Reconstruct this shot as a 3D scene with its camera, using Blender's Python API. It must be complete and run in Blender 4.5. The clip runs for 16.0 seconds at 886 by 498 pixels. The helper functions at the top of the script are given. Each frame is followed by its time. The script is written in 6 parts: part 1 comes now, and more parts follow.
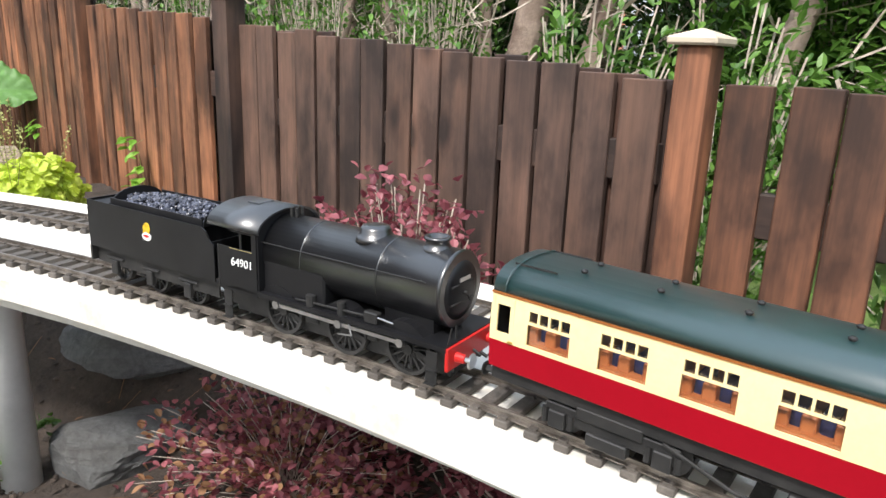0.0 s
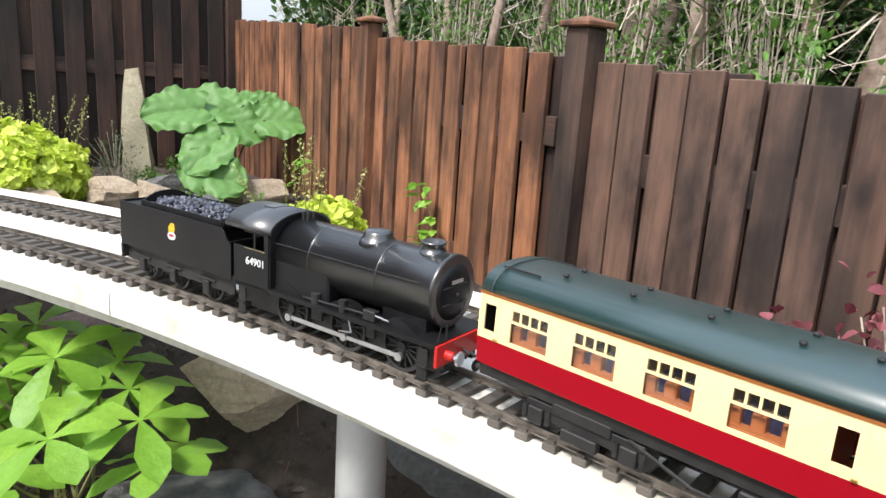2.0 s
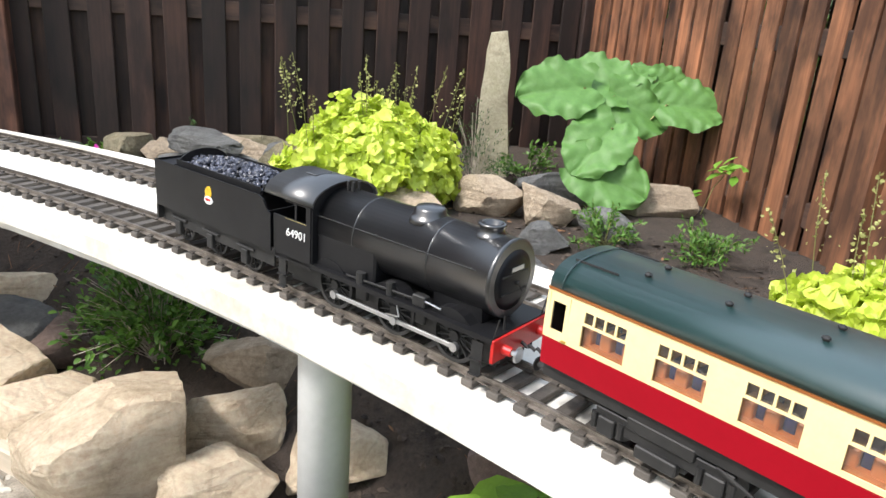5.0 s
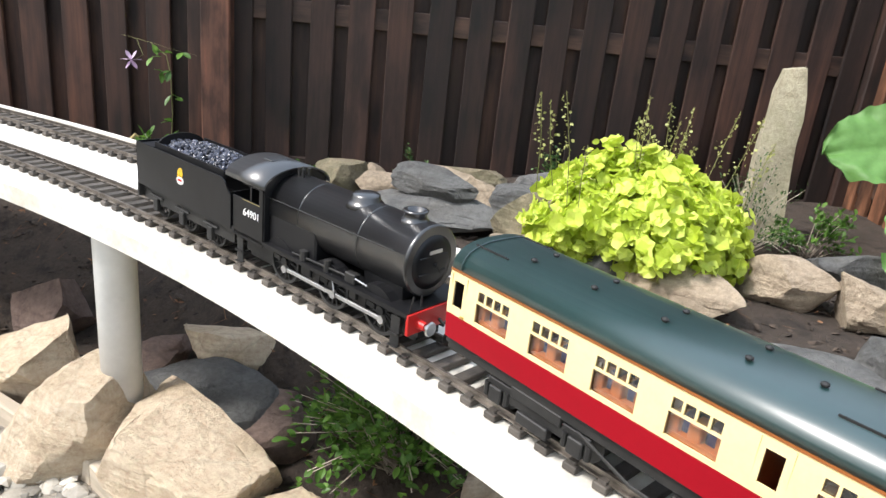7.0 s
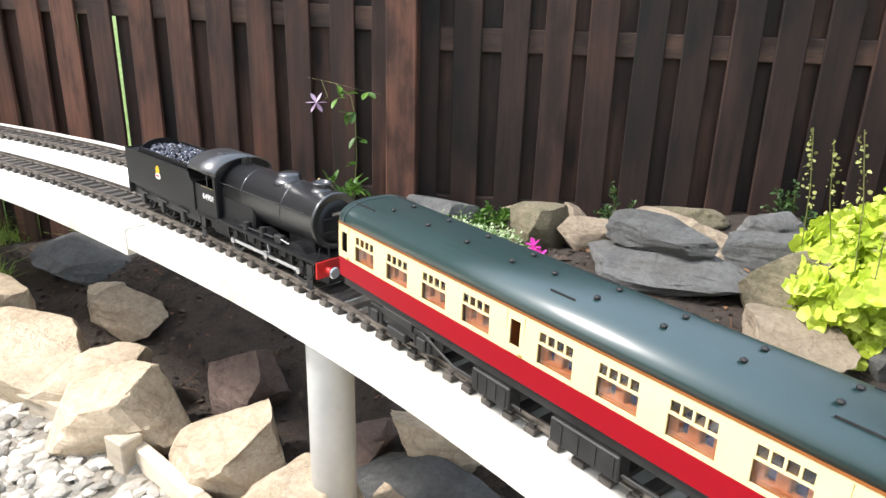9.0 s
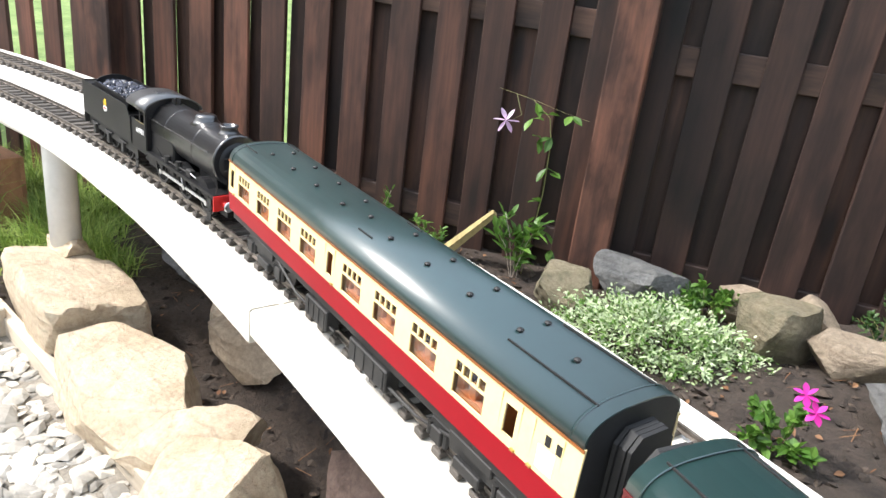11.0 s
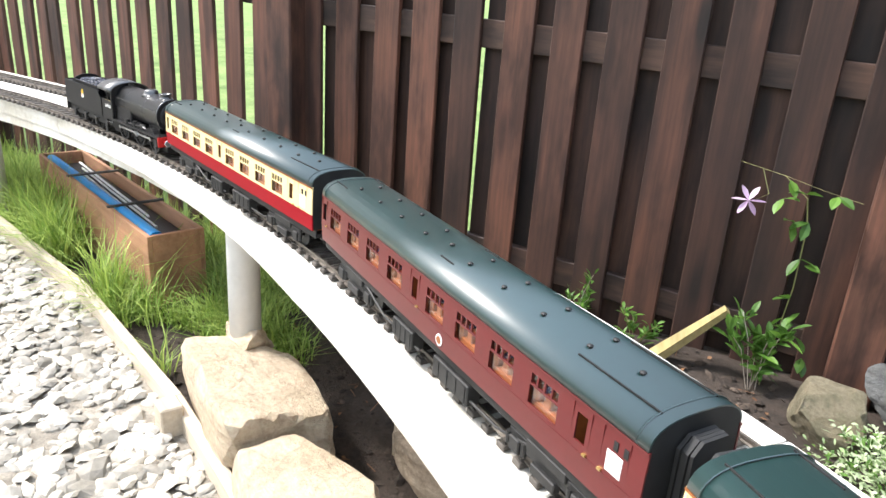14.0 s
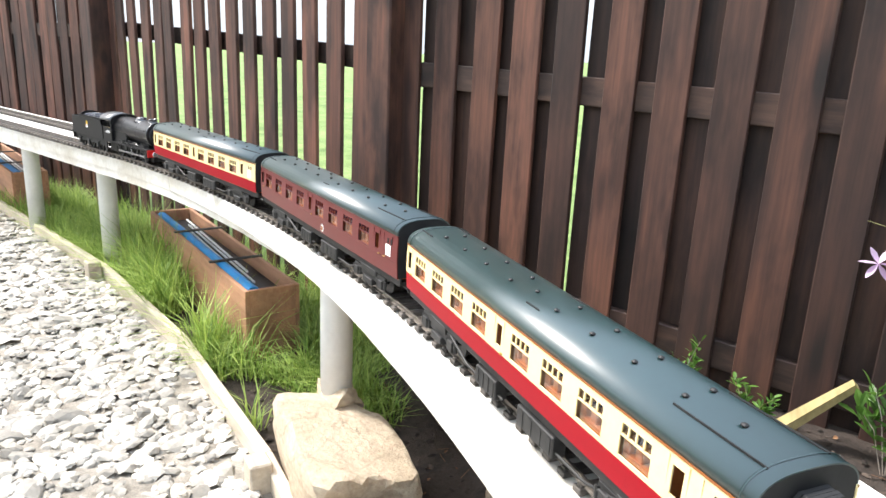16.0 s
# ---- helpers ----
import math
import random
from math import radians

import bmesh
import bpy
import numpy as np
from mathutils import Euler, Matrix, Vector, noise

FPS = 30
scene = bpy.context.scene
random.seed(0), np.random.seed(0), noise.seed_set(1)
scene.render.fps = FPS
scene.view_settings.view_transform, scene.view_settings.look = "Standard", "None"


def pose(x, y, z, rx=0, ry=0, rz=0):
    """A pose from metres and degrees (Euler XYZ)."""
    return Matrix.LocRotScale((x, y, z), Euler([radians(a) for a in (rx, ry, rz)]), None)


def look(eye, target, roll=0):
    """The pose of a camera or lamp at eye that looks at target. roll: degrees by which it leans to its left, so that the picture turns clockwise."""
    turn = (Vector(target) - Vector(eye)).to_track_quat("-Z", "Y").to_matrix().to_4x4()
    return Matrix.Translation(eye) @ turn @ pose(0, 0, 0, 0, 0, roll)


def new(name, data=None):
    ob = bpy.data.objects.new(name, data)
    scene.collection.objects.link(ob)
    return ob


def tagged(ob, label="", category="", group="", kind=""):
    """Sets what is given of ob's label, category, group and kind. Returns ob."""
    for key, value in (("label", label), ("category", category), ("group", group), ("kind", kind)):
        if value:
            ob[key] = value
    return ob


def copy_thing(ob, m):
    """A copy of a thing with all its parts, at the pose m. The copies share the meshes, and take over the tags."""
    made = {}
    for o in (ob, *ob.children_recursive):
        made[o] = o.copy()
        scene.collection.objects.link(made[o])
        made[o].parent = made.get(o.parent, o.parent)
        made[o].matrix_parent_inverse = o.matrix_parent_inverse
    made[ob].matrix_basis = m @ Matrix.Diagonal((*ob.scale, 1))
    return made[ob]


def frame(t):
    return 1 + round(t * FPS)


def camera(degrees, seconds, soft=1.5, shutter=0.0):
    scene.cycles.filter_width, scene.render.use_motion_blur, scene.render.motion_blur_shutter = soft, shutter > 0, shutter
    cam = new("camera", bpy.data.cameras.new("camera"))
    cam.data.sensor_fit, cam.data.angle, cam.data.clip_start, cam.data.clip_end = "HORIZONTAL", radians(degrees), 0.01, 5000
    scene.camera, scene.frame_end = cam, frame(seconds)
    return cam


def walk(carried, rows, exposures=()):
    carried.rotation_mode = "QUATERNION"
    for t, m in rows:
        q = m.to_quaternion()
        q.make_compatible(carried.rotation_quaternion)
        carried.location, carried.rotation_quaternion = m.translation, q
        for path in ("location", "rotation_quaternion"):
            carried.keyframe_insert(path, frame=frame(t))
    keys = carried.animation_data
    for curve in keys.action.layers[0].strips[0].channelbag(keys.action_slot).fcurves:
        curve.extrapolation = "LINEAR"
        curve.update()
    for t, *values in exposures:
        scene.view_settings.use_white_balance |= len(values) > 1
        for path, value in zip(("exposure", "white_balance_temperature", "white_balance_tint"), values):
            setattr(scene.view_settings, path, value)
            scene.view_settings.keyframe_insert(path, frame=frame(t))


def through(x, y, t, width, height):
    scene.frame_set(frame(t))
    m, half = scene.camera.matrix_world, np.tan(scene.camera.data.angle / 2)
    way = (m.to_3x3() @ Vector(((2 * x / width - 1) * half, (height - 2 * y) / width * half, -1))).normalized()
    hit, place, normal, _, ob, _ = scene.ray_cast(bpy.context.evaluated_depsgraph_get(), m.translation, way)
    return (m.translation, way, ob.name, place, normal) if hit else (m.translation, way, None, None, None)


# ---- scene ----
cam = camera(64.19, 16.0)
PATH = [
    (0.0, 1.4536, -2.2753, 0.3002, -46.72, -15.66, 2.18),
    (0.5, 1.4864, -2.1322, 0.3044, -39.66, -15.44, 2.84),
    (1.0, 1.4620, -1.9854, 0.3024, -34.01, -15.20, 2.76),
    (1.5, 1.4069, -1.8598, 0.3145, -33.55, -14.01, 2.30),
    (2.0, 1.3779, -1.7515, 0.2942, -33.03, -13.59, 3.66),
    (2.5, 1.3664, -1.5928, 0.2844, -30.73, -13.30, 2.62),
    (3.0, 1.3311, -1.4543, 0.2869, -26.15, -13.81, 3.50),
    (3.5, 1.2718, -1.3011, 0.2951, -24.06, -14.32, 3.04),
    (4.0, 1.2379, -1.1530, 0.2928, -24.65, -16.55, 3.44),
    (4.5, 1.1873, -1.0182, 0.3045, -19.56, -18.24, 4.58),
    (5.0, 1.1048, -0.9112, 0.3163, -16.14, -18.91, 4.33),
    (5.2, 1.0760, -0.8716, 0.3259, -16.07, -18.88, 4.04),
    (7.3, 0.8470, -0.4751, 0.3433, -4.20, -19.79, 6.21),
    (7.5, 0.8191, -0.4579, 0.3550, -5.45, -19.93, 6.55),
    (8.0, 0.7786, -0.4315, 0.3655, -4.52, -20.08, 5.63),
    (8.5, 0.7481, -0.3724, 0.3724, -0.27, -20.15, 3.73),
    (9.0, 0.7241, -0.2739, 0.3625, 7.46, -19.77, 1.54),
    (9.2, 0.7140, -0.2371, 0.3590, 9.65, -19.94, 2.61),
    (11.3, 0.4727, 0.1379, 0.3881, 20.42, -21.72, 6.96),
    (11.5, 0.4481, 0.1583, 0.3945, 22.48, -21.01, 6.39),
    (12.0, 0.3749, 0.1956, 0.4097, 23.77, -20.81, 6.13),
    (12.5, 0.3303, 0.2197, 0.4049, 23.70, -21.26, 5.57),
    (13.0, 0.2965, 0.2380, 0.4081, 25.24, -21.49, 5.17),
    (13.5, 0.2875, 0.2500, 0.4033, 27.91, -20.94, 4.28),
    (14.0, 0.2752, 0.2664, 0.3996, 30.56, -20.15, 4.04),
    (14.5, 0.2588, 0.2790, 0.3974, 32.76, -18.65, 3.93),
    (15.0, 0.2493, 0.2845, 0.3956, 34.88, -17.14, 3.49),
    (15.5, 0.2412, 0.2809, 0.3885, 36.52, -16.03, 4.54),
    (16.0, 0.2454, 0.2859, 0.3834, 38.31, -15.61, 2.67),
]
walk(cam, [(t, pose(x, y, z, 0, 0, yaw) @ pose(0, 0, 0, 90 + pitch) @ pose(0, 0, 0, 0, 0, roll)) for t, x, y, z, yaw, pitch, roll in PATH],
     exposures=[(0, 0.58), (5.2, 0.54), (8, 0.64), (9.2, 0.8), (11.3, 0.95), (16, 1.08)])

CX, CY, RT = -1.9573, -2.5847, 3.927      # centre and radius of the near track's curve
A1 = radians(88)                        # where the curve runs out into the straight
RT2 = RT + 0.163                        # the far track


def swell(a):
    """How far the line strays from its circle."""
    u = min(max(a, 0.1), A1) - 0.7
    return -0.0013 + 0.0166 * u - 0.0519 * (u * u - 0.2) + 0.0611 * u ** 3


def lift(a):
    """The height of the deck along the line."""
    u = min(max(a, -0.1), A1) - 0.7
    return 0.0115 + 0.0053 * u + 0.0008 * (u * u - 0.2) + 0.0126 * u ** 3


def at(a, r=RT, z=0.0):
    """A place by its angle along the line; past A1 the line is straight, a * RT still being metres."""
    b = min(a, A1)
    r += swell(a)
    p = Vector((CX + r * math.cos(b), CY + r * math.sin(b), z + lift(a)))
    if a > A1:
        p += Vector((-math.sin(A1), math.cos(A1), 0)) * (a - A1) * RT
    return p


def turn_at(a):
    return math.degrees(min(a, A1))


# ---- world and sun ----
SUN_FROM = Vector((-0.66, -0.20, 0.9))
world = bpy.data.worlds.new("world")
scene.world = world
world.use_nodes = True
wn = world.node_tree
sky = wn.nodes.new("ShaderNodeTexSky")
sky.sky_type, sky.sun_disc = "NISHITA", False
sky.sun_elevation = math.asin(SUN_FROM.normalized().z)
sky.sun_rotation = math.atan2(SUN_FROM.x, SUN_FROM.y)
sky.air_density, sky.dust_density, sky.ozone_density = 1.4, 7.0, 1.0
haze = wn.nodes.new("ShaderNodeMix")       # thin even cloud over the whole sky
haze.data_type = "RGBA"
haze.inputs[0].default_value = 0.6
up = wn.nodes.new("ShaderNodeSeparateXYZ")  # an overcast sky is brightest overhead
wn.links.new(wn.nodes.new("ShaderNodeTexCoord").outputs["Generated"], up.inputs[0])
cloud = wn.nodes.new("ShaderNodeValToRGB")
cloud.color_ramp.elements[0].color = (5.4, 5.9, 6.5, 1)
cloud.color_ramp.elements[1].color = (8.5, 10.0, 12.3, 1)
wn.links.new(up.outputs[2], cloud.inputs[0])
wn.links.new(cloud.outputs[0], haze.inputs[7])
wn.links.new(sky.outputs[0], haze.inputs[6])
wn.links.new(haze.outputs[2], wn.nodes["Background"].inputs[0])
wn.nodes["Background"].inputs[1].default_value = 0.15
sun_data = bpy.data.lights.new("sun", "SUN")
sun_data.energy, sun_data.angle, sun_data.color = 3.3, radians(9), (1.0, 0.975, 0.96)
new("sun", sun_data).matrix_basis = look(SUN_FROM * 6, (0, 0, 0))
scene.view_settings.exposure = 0.58


# ---- materials ----
def nodes_of(name):
    m = bpy.data.materials.new(name)
    m.use_nodes = True
    return m, m.node_tree, m.node_tree.nodes["Principled BSDF"]


def put(tree, kind, **inputs):
    n = tree.nodes.new(kind)
    for k, v in inputs.items():
        n.inputs[k.replace("_", " ")].default_value = v
    return n


def ramp_of(tree, source, stops):
    r = tree.nodes.new("ShaderNodeValToRGB")
    e = r.color_ramp.elements
    while len(e) < len(stops):
        e.new(0.5)
    for el, (p, c) in zip(e, stops):
        el.position, el.color = p, (*c, 1)
    tree.links.new(source, r.inputs[0])
    return r.outputs[0]


def blend(tree, mode, fac, a, b):
    n = tree.nodes.new("ShaderNodeMix")
    n.data_type, n.blend_type = "RGBA", mode
    for sock, v in ((n.inputs[0], fac), (n.inputs[6], a), (n.inputs[7], b)):
        if isinstance(v, bpy.types.NodeSocket):
            tree.links.new(v, sock)
        else:
            sock.default_value = v if isinstance(v, (int, float)) else (*v, 1)
    return n.outputs[2]


def coords(tree, scale=(1, 1, 1), kind="Object"):
    tc = tree.nodes.new("ShaderNodeTexCoord")
    mp = tree.nodes.new("ShaderNodeMapping")
    mp.inputs["Scale"].default_value = scale
    tree.links.new(tc.outputs[kind], mp.inputs[0])
    return mp.outputs[0]


def noise_at(tree, vec, scale, detail=5.0, rough=0.6):
    n = put(tree, "ShaderNodeTexNoise", Scale=scale, Detail=detail, Roughness=rough)
    tree.links.new(vec, n.inputs["Vector"])
    return n.outputs["Fac"]


def bump(tree, b, height, strength, distance):
    n = put(tree, "ShaderNodeBump", Strength=strength, Distance=distance)
    tree.links.new(height, n.inputs["Height"])
    tree.links.new(n.outputs[0], b.inputs["Normal"])


def spread(tree, col, lo, hi, island=False):
    """Colour times a value of its own for each object or each loose piece."""
    if island:
        v = tree.nodes.new("ShaderNodeNewGeometry").outputs["Random Per Island"]
    else:
        v = tree.nodes.new("ShaderNodeObjectInfo").outputs["Random"]
    mr = put(tree, "ShaderNodeMapRange", To_Min=lo, To_Max=hi)
    tree.links.new(v, mr.inputs[0])
    return blend(tree, "MULTIPLY", 1.0, col, mr.outputs[0])


def mixed(name, dark, light, scale, rough=0.6, fine=0.25, relief=0.3, deep=0.002, metal=0.0, vary=None, island=False, third=None, spec=0.5):
    """A surface between two colours at two scales, with relief."""
    m, t, b = nodes_of(name)
    vec = coords(t)
    big, small = noise_at(t, vec, scale), noise_at(t, vec, scale * 9, 8, 0.7)
    stops = [(0.32, dark), (0.68, light)] if third is None else [(0.28, dark), (0.5, light), (0.72, third)]
    col = ramp_of(t, big, stops)
    col = blend(t, "OVERLAY", fine, col, ramp_of(t, small, [(0.25, (0.15,) * 3), (0.75, (0.85,) * 3)]))
    if vary:
        col = spread(t, col, *vary, island)
    t.links.new(col, b.inputs["Base Color"])
    b.inputs["Roughness"].default_value, b.inputs["Metallic"].default_value = rough, metal
    b.inputs["Specular IOR Level"].default_value = spec
    if relief:
        bump(t, b, small, relief, deep)
    return m


def stone(name, dark, light, scale, third, vary=(0.8, 1.15), rough=0.9):
    """Broken stone: blotches, faint bedding lines, pits and a rough face."""
    m, t, b = nodes_of(name)
    vec = coords(t)
    big, small = noise_at(t, vec, scale), noise_at(t, vec, scale * 11, 9, 0.75)
    bed = noise_at(t, coords(t, (4, 4, 55)), 1.0, 4, 0.6)
    col = ramp_of(t, big, [(0.28, dark), (0.5, light), (0.72, third)])
    col = blend(t, "MULTIPLY", 0.35, col, ramp_of(t, bed, [(0.36, (0.62, 0.56, 0.5)), (0.56, (1, 1, 1))]))
    col = blend(t, "OVERLAY", 0.5, col, ramp_of(t, small, [(0.25, (0.12,) * 3), (0.75, (0.88,) * 3)]))
    wob = t.nodes.new("ShaderNodeVectorMath")      # hairline fractures
    wob.operation = "MULTIPLY_ADD"
    wob.inputs[1].default_value = (0.05, 0.05, 0.05)
    warp = put(t, "ShaderNodeTexNoise", Scale=12.0)
    t.links.new(vec, warp.inputs["Vector"])
    t.links.new(warp.outputs["Color"], wob.inputs[0])
    t.links.new(vec, wob.inputs[2])
    crack = put(t, "ShaderNodeTexVoronoi", Scale=9.0)
    crack.feature = "DISTANCE_TO_EDGE"
    t.links.new(wob.outputs[0], crack.inputs["Vector"])
    col = blend(t, "MULTIPLY", 0.22, col, ramp_of(t, crack.outputs["Distance"], [(0.0, (0.35, 0.31, 0.27)), (0.035, (1, 1, 1))]))
    col = spread(t, col, *vary)
    t.links.new(col, b.inputs["Base Color"])
    b.inputs["Roughness"].default_value = rough
    add = t.nodes.new("ShaderNodeMath")
    t.links.new(small, add.inputs[0])
    t.links.new(bed, add.inputs[1])
    bump(t, b, add.outputs[0], 1.0, 0.010)
    return m


def timber(name, dark, light, axis=2, rough=0.7, vary=(0.7, 1.2), knots=True):
    m, t, b = nodes_of(name)
    s = [70, 70, 70]
    s[axis] = 3.5
    vec = coords(t, s)
    inf = t.nodes.new("ShaderNodeObjectInfo").outputs["Random"]
    add = t.nodes.new("ShaderNodeVectorMath")
    t.links.new(vec, add.inputs[0])
    t.links.new(inf, add.inputs[1])
    mul = t.nodes.new("ShaderNodeVectorMath")
    mul.operation = "MULTIPLY_ADD"
    mul.inputs[1].default_value = (37, 23, 31)
    t.links.new(inf, mul.inputs[0])
    t.links.new(vec, mul.inputs[2])
    vec = mul.outputs[0]
    grain = noise_at(t, vec, 1.0, 6, 0.65)
    s2 = [13, 13, 13]
    s2[axis] = 5.0
    mul2 = t.nodes.new("ShaderNodeVectorMath")
    mul2.operation = "MULTIPLY_ADD"
    mul2.inputs[1].default_value = (17, 29, 41)
    t.links.new(inf, mul2.inputs[0])
    t.links.new(coords(t, s2), mul2.inputs[2])
    blot = noise_at(t, mul2.outputs[0], 1.0, 4, 0.6)
    col = ramp_of(t, grain, [(0.18, dark), (0.78, light)])
    col = blend(t, "MULTIPLY", 0.8 if knots else 0.35, col, ramp_of(t, blot, [(0.38, (0.30, 0.28, 0.27)), (0.50, (0.88, 0.88, 0.88)), (0.62, (1.3, 1.25, 1.2))]))
    if knots:
        stain = noise_at(t, mul2.outputs[0], 0.45, 3, 0.55)
        col = blend(t, "MULTIPLY", 0.85, col, ramp_of(t, stain, [(0.38, (0.42, 0.42, 0.43)), (0.5, (0.95, 0.93, 0.92)), (0.64, (1.25, 1.15, 1.05))]))
        vo = put(t, "ShaderNodeTexVoronoi", Scale=0.9)
        t.links.new(mul2.outputs[0], vo.inputs["Vector"])
        col = blend(t, "MULTIPLY", 0.8, col, ramp_of(t, vo.outputs["Distance"], [(0.10, (0.14, 0.12, 0.11)), (0.2, (0.75, 0.7, 0.68)), (0.28, (1, 1, 1))]))
    col = spread(t, col, *vary)
    t.links.new(col, b.inputs["Base Color"])
    b.inputs["Roughness"].default_value = rough
    bump(t, b, grain, 0.4, 0.002)
    return m


def leaf_mat(name, dark, light, rough=0.5, through=0.35, vein=0.0):
    m, t, b = nodes_of(name)
    isl = t.nodes.new("ShaderNodeNewGeometry").outputs["Random Per Island"]
    vec = coords(t)
    col = ramp_of(t, isl, [(0.0, dark), (1.0, light)])
    col = blend(t, "MULTIPLY", 0.6, col, ramp_of(t, noise_at(t, vec, 45), [(0.3, (0.6, 0.62, 0.55)), (0.7, (1.0, 1.0, 1.0))]))
    t.links.new(col, b.inputs["Base Color"])
    b.inputs["Roughness"].default_value = rough
    tr = t.nodes.new("ShaderNodeBsdfTranslucent")
    t.links.new(col, tr.inputs[0])
    mx = t.nodes.new("ShaderNodeMixShader")
    mx.inputs[0].default_value = through
    t.links.new(b.outputs[0], mx.inputs[1])
    t.links.new(tr.outputs[0], mx.inputs[2])
    t.links.new(mx.outputs[0], t.nodes["Material Output"].inputs[0])
    if vein:
        wv = put(t, "ShaderNodeTexNoise", Scale=vein, Detail=3.0)
        t.links.new(vec, wv.inputs["Vector"])
        bump(t, b, wv.outputs["Fac"], 0.6, 0.004)
    return m


def paint(name, c, rough=0.45, vary=0.12, dirt=0.25, spec=0.4):
    return mixed(name, tuple(v * (1 - vary) for v in c), c, 14, rough, dirt * 0.5, 0.06, 0.0005, spec=spec)


DECK_PAINT = mixed("deck_paint", (0.55, 0.51, 0.43), (0.78, 0.765, 0.72), 7, 0.55, 0.32, 0.2, 0.001)
PIPE_GREY = mixed("pipe_plastic", (0.56, 0.565, 0.55), (0.68, 0.685, 0.67), 9, 0.45, 0.12, 0.05)
SLEEPER = mixed("sleeper_plastic", (0.048, 0.041, 0.035), (0.115, 0.10, 0.085), 40, 0.7, 0.3, 0.3, 0.001, vary=(0.7, 1.3))
RAIL = mixed("rail_metal", (0.10, 0.085, 0.07), (0.26, 0.23, 0.20), 60, 0.45, 0.3, 0.1, 0.0005, metal=0.7)
LOCO_BLACK = mixed("loco_black", (0.006, 0.006, 0.007), (0.011, 0.011, 0.012), 25, 0.27, 0.15, 0.08, 0.0004, spec=1.0)
LOCO_MATTE = mixed("loco_matt_black", (0.005, 0.005, 0.006), (0.010, 0.010, 0.011), 25, 0.45, 0.15, 0.08, 0.0004, spec=0.35)
LOCO_ROOF = mixed("cab_roof_black", (0.012, 0.013, 0.014), (0.022, 0.023, 0.025), 25, 0.36, 0.15, 0.08, 0.0004, spec=1.0)
UNDER_BLACK = mixed("underframe_black", (0.007, 0.007, 0.007), (0.02, 0.019, 0.018), 50, 0.6, 0.2, 0.15, 0.0006)
STEEL = mixed("bright_steel", (0.45, 0.45, 0.46), (0.62, 0.62, 0.62), 60, 0.3, 0.1, 0.05, 0.0004, metal=0.9)
BRASS = mixed("brass", (0.5, 0.36, 0.12), (0.65, 0.48, 0.2), 40, 0.35, 0.1, 0.05, 0.0004, metal=0.9)
RED = paint("signal_red", (0.5, 0.018, 0.016), 0.4)
CRIMSON = paint("coach_crimson", (0.29, 0.004, 0.012), 0.42, 0.06, 0.15, 0.1)
CREAM = paint("coach_cream", (0.82, 0.66, 0.34), 0.4, 0.05)
MAROON = paint("coach_maroon", (0.125, 0.018, 0.018), 0.3, 0.1)
LINING = paint("lining_orange", (0.30, 0.10, 0.025), 0.4)
ROOF_GREEN = mixed("roof_green_grey", (0.006, 0.028, 0.027), (0.010, 0.037, 0.036), 10, 0.36, 0.12, 0.05, 0.0004, spec=1.0)
for glossy, coat_rough in ((ROOF_GREEN, 0.32), (LOCO_BLACK, 0.30), (LOCO_ROOF, 0.35)):      # lacquer over the paint
    glossy.node_tree.nodes["Principled BSDF"].inputs["Coat Weight"].default_value = 0.7
    glossy.node_tree.nodes["Principled BSDF"].inputs["Coat Roughness"].default_value = coat_rough
BELLOWS = mixed("bellows_black", (0.008, 0.008, 0.008), (0.016, 0.016, 0.016), 40, 0.7, 0.2, 0.1)
INSIDE_WOOD = mixed("inside_wood", (0.32, 0.09, 0.022), (0.44, 0.14, 0.04), 30, 0.5, 0.2, 0.05)
SEAT_BLUE = mixed("seat_blue", (0.006, 0.010, 0.055), (0.012, 0.02, 0.095), 60, 0.8, 0.2, 0.1)
WHITE_TRIM = paint("white_trim", (0.82, 0.82, 0.8), 0.5)
YELLOW = paint("emblem_yellow", (0.78, 0.50, 0.03), 0.5)
COAL = mixed("coal", (0.012, 0.013, 0.018), (0.07, 0.075, 0.10), 60, 0.25, 0.4, 0.3, 0.002, vary=(0.5, 2.0), island=True)
SOIL = mixed("soil", (0.022, 0.016, 0.012), (0.075, 0.055, 0.042), 14, 0.95, 0.5, 0.9, 0.02, third=(0.05, 0.038, 0.028))
CLOD = mixed("clod", (0.022, 0.016, 0.012), (0.085, 0.062, 0.046), 30, 0.95, 0.4, 0.6, 0.004, vary=(0.5, 1.5), island=True)
LAWN = mixed("lawn", (0.10, 0.17, 0.035), (0.22, 0.30, 0.09), 3, 0.9, 0.5, 0.8, 0.03)
SANDSTONE = stone("sandstone", (0.47, 0.36, 0.235), (0.70, 0.58, 0.425), 7, (0.59, 0.465, 0.315), (0.85, 1.12))
TANSTONE = stone("tan_stone", (0.24, 0.19, 0.13), (0.46, 0.37, 0.27), 9, (0.36, 0.285, 0.205), (0.75, 1.15))
REDSTONE = stone("reddish_stone", (0.12, 0.08, 0.066), (0.24, 0.17, 0.14), 9, (0.18, 0.13, 0.11), (0.8, 1.15))
GREYSTONE = stone("grey_stone", (0.065, 0.068, 0.070), (0.175, 0.175, 0.17), 8, (0.115, 0.115, 0.11), (0.7, 1.15), 0.8)
MOSSSTONE = stone("mossy_stone", (0.12, 0.115, 0.065), (0.28, 0.24, 0.16), 12, (0.20, 0.18, 0.10), (0.8, 1.15), 0.95)
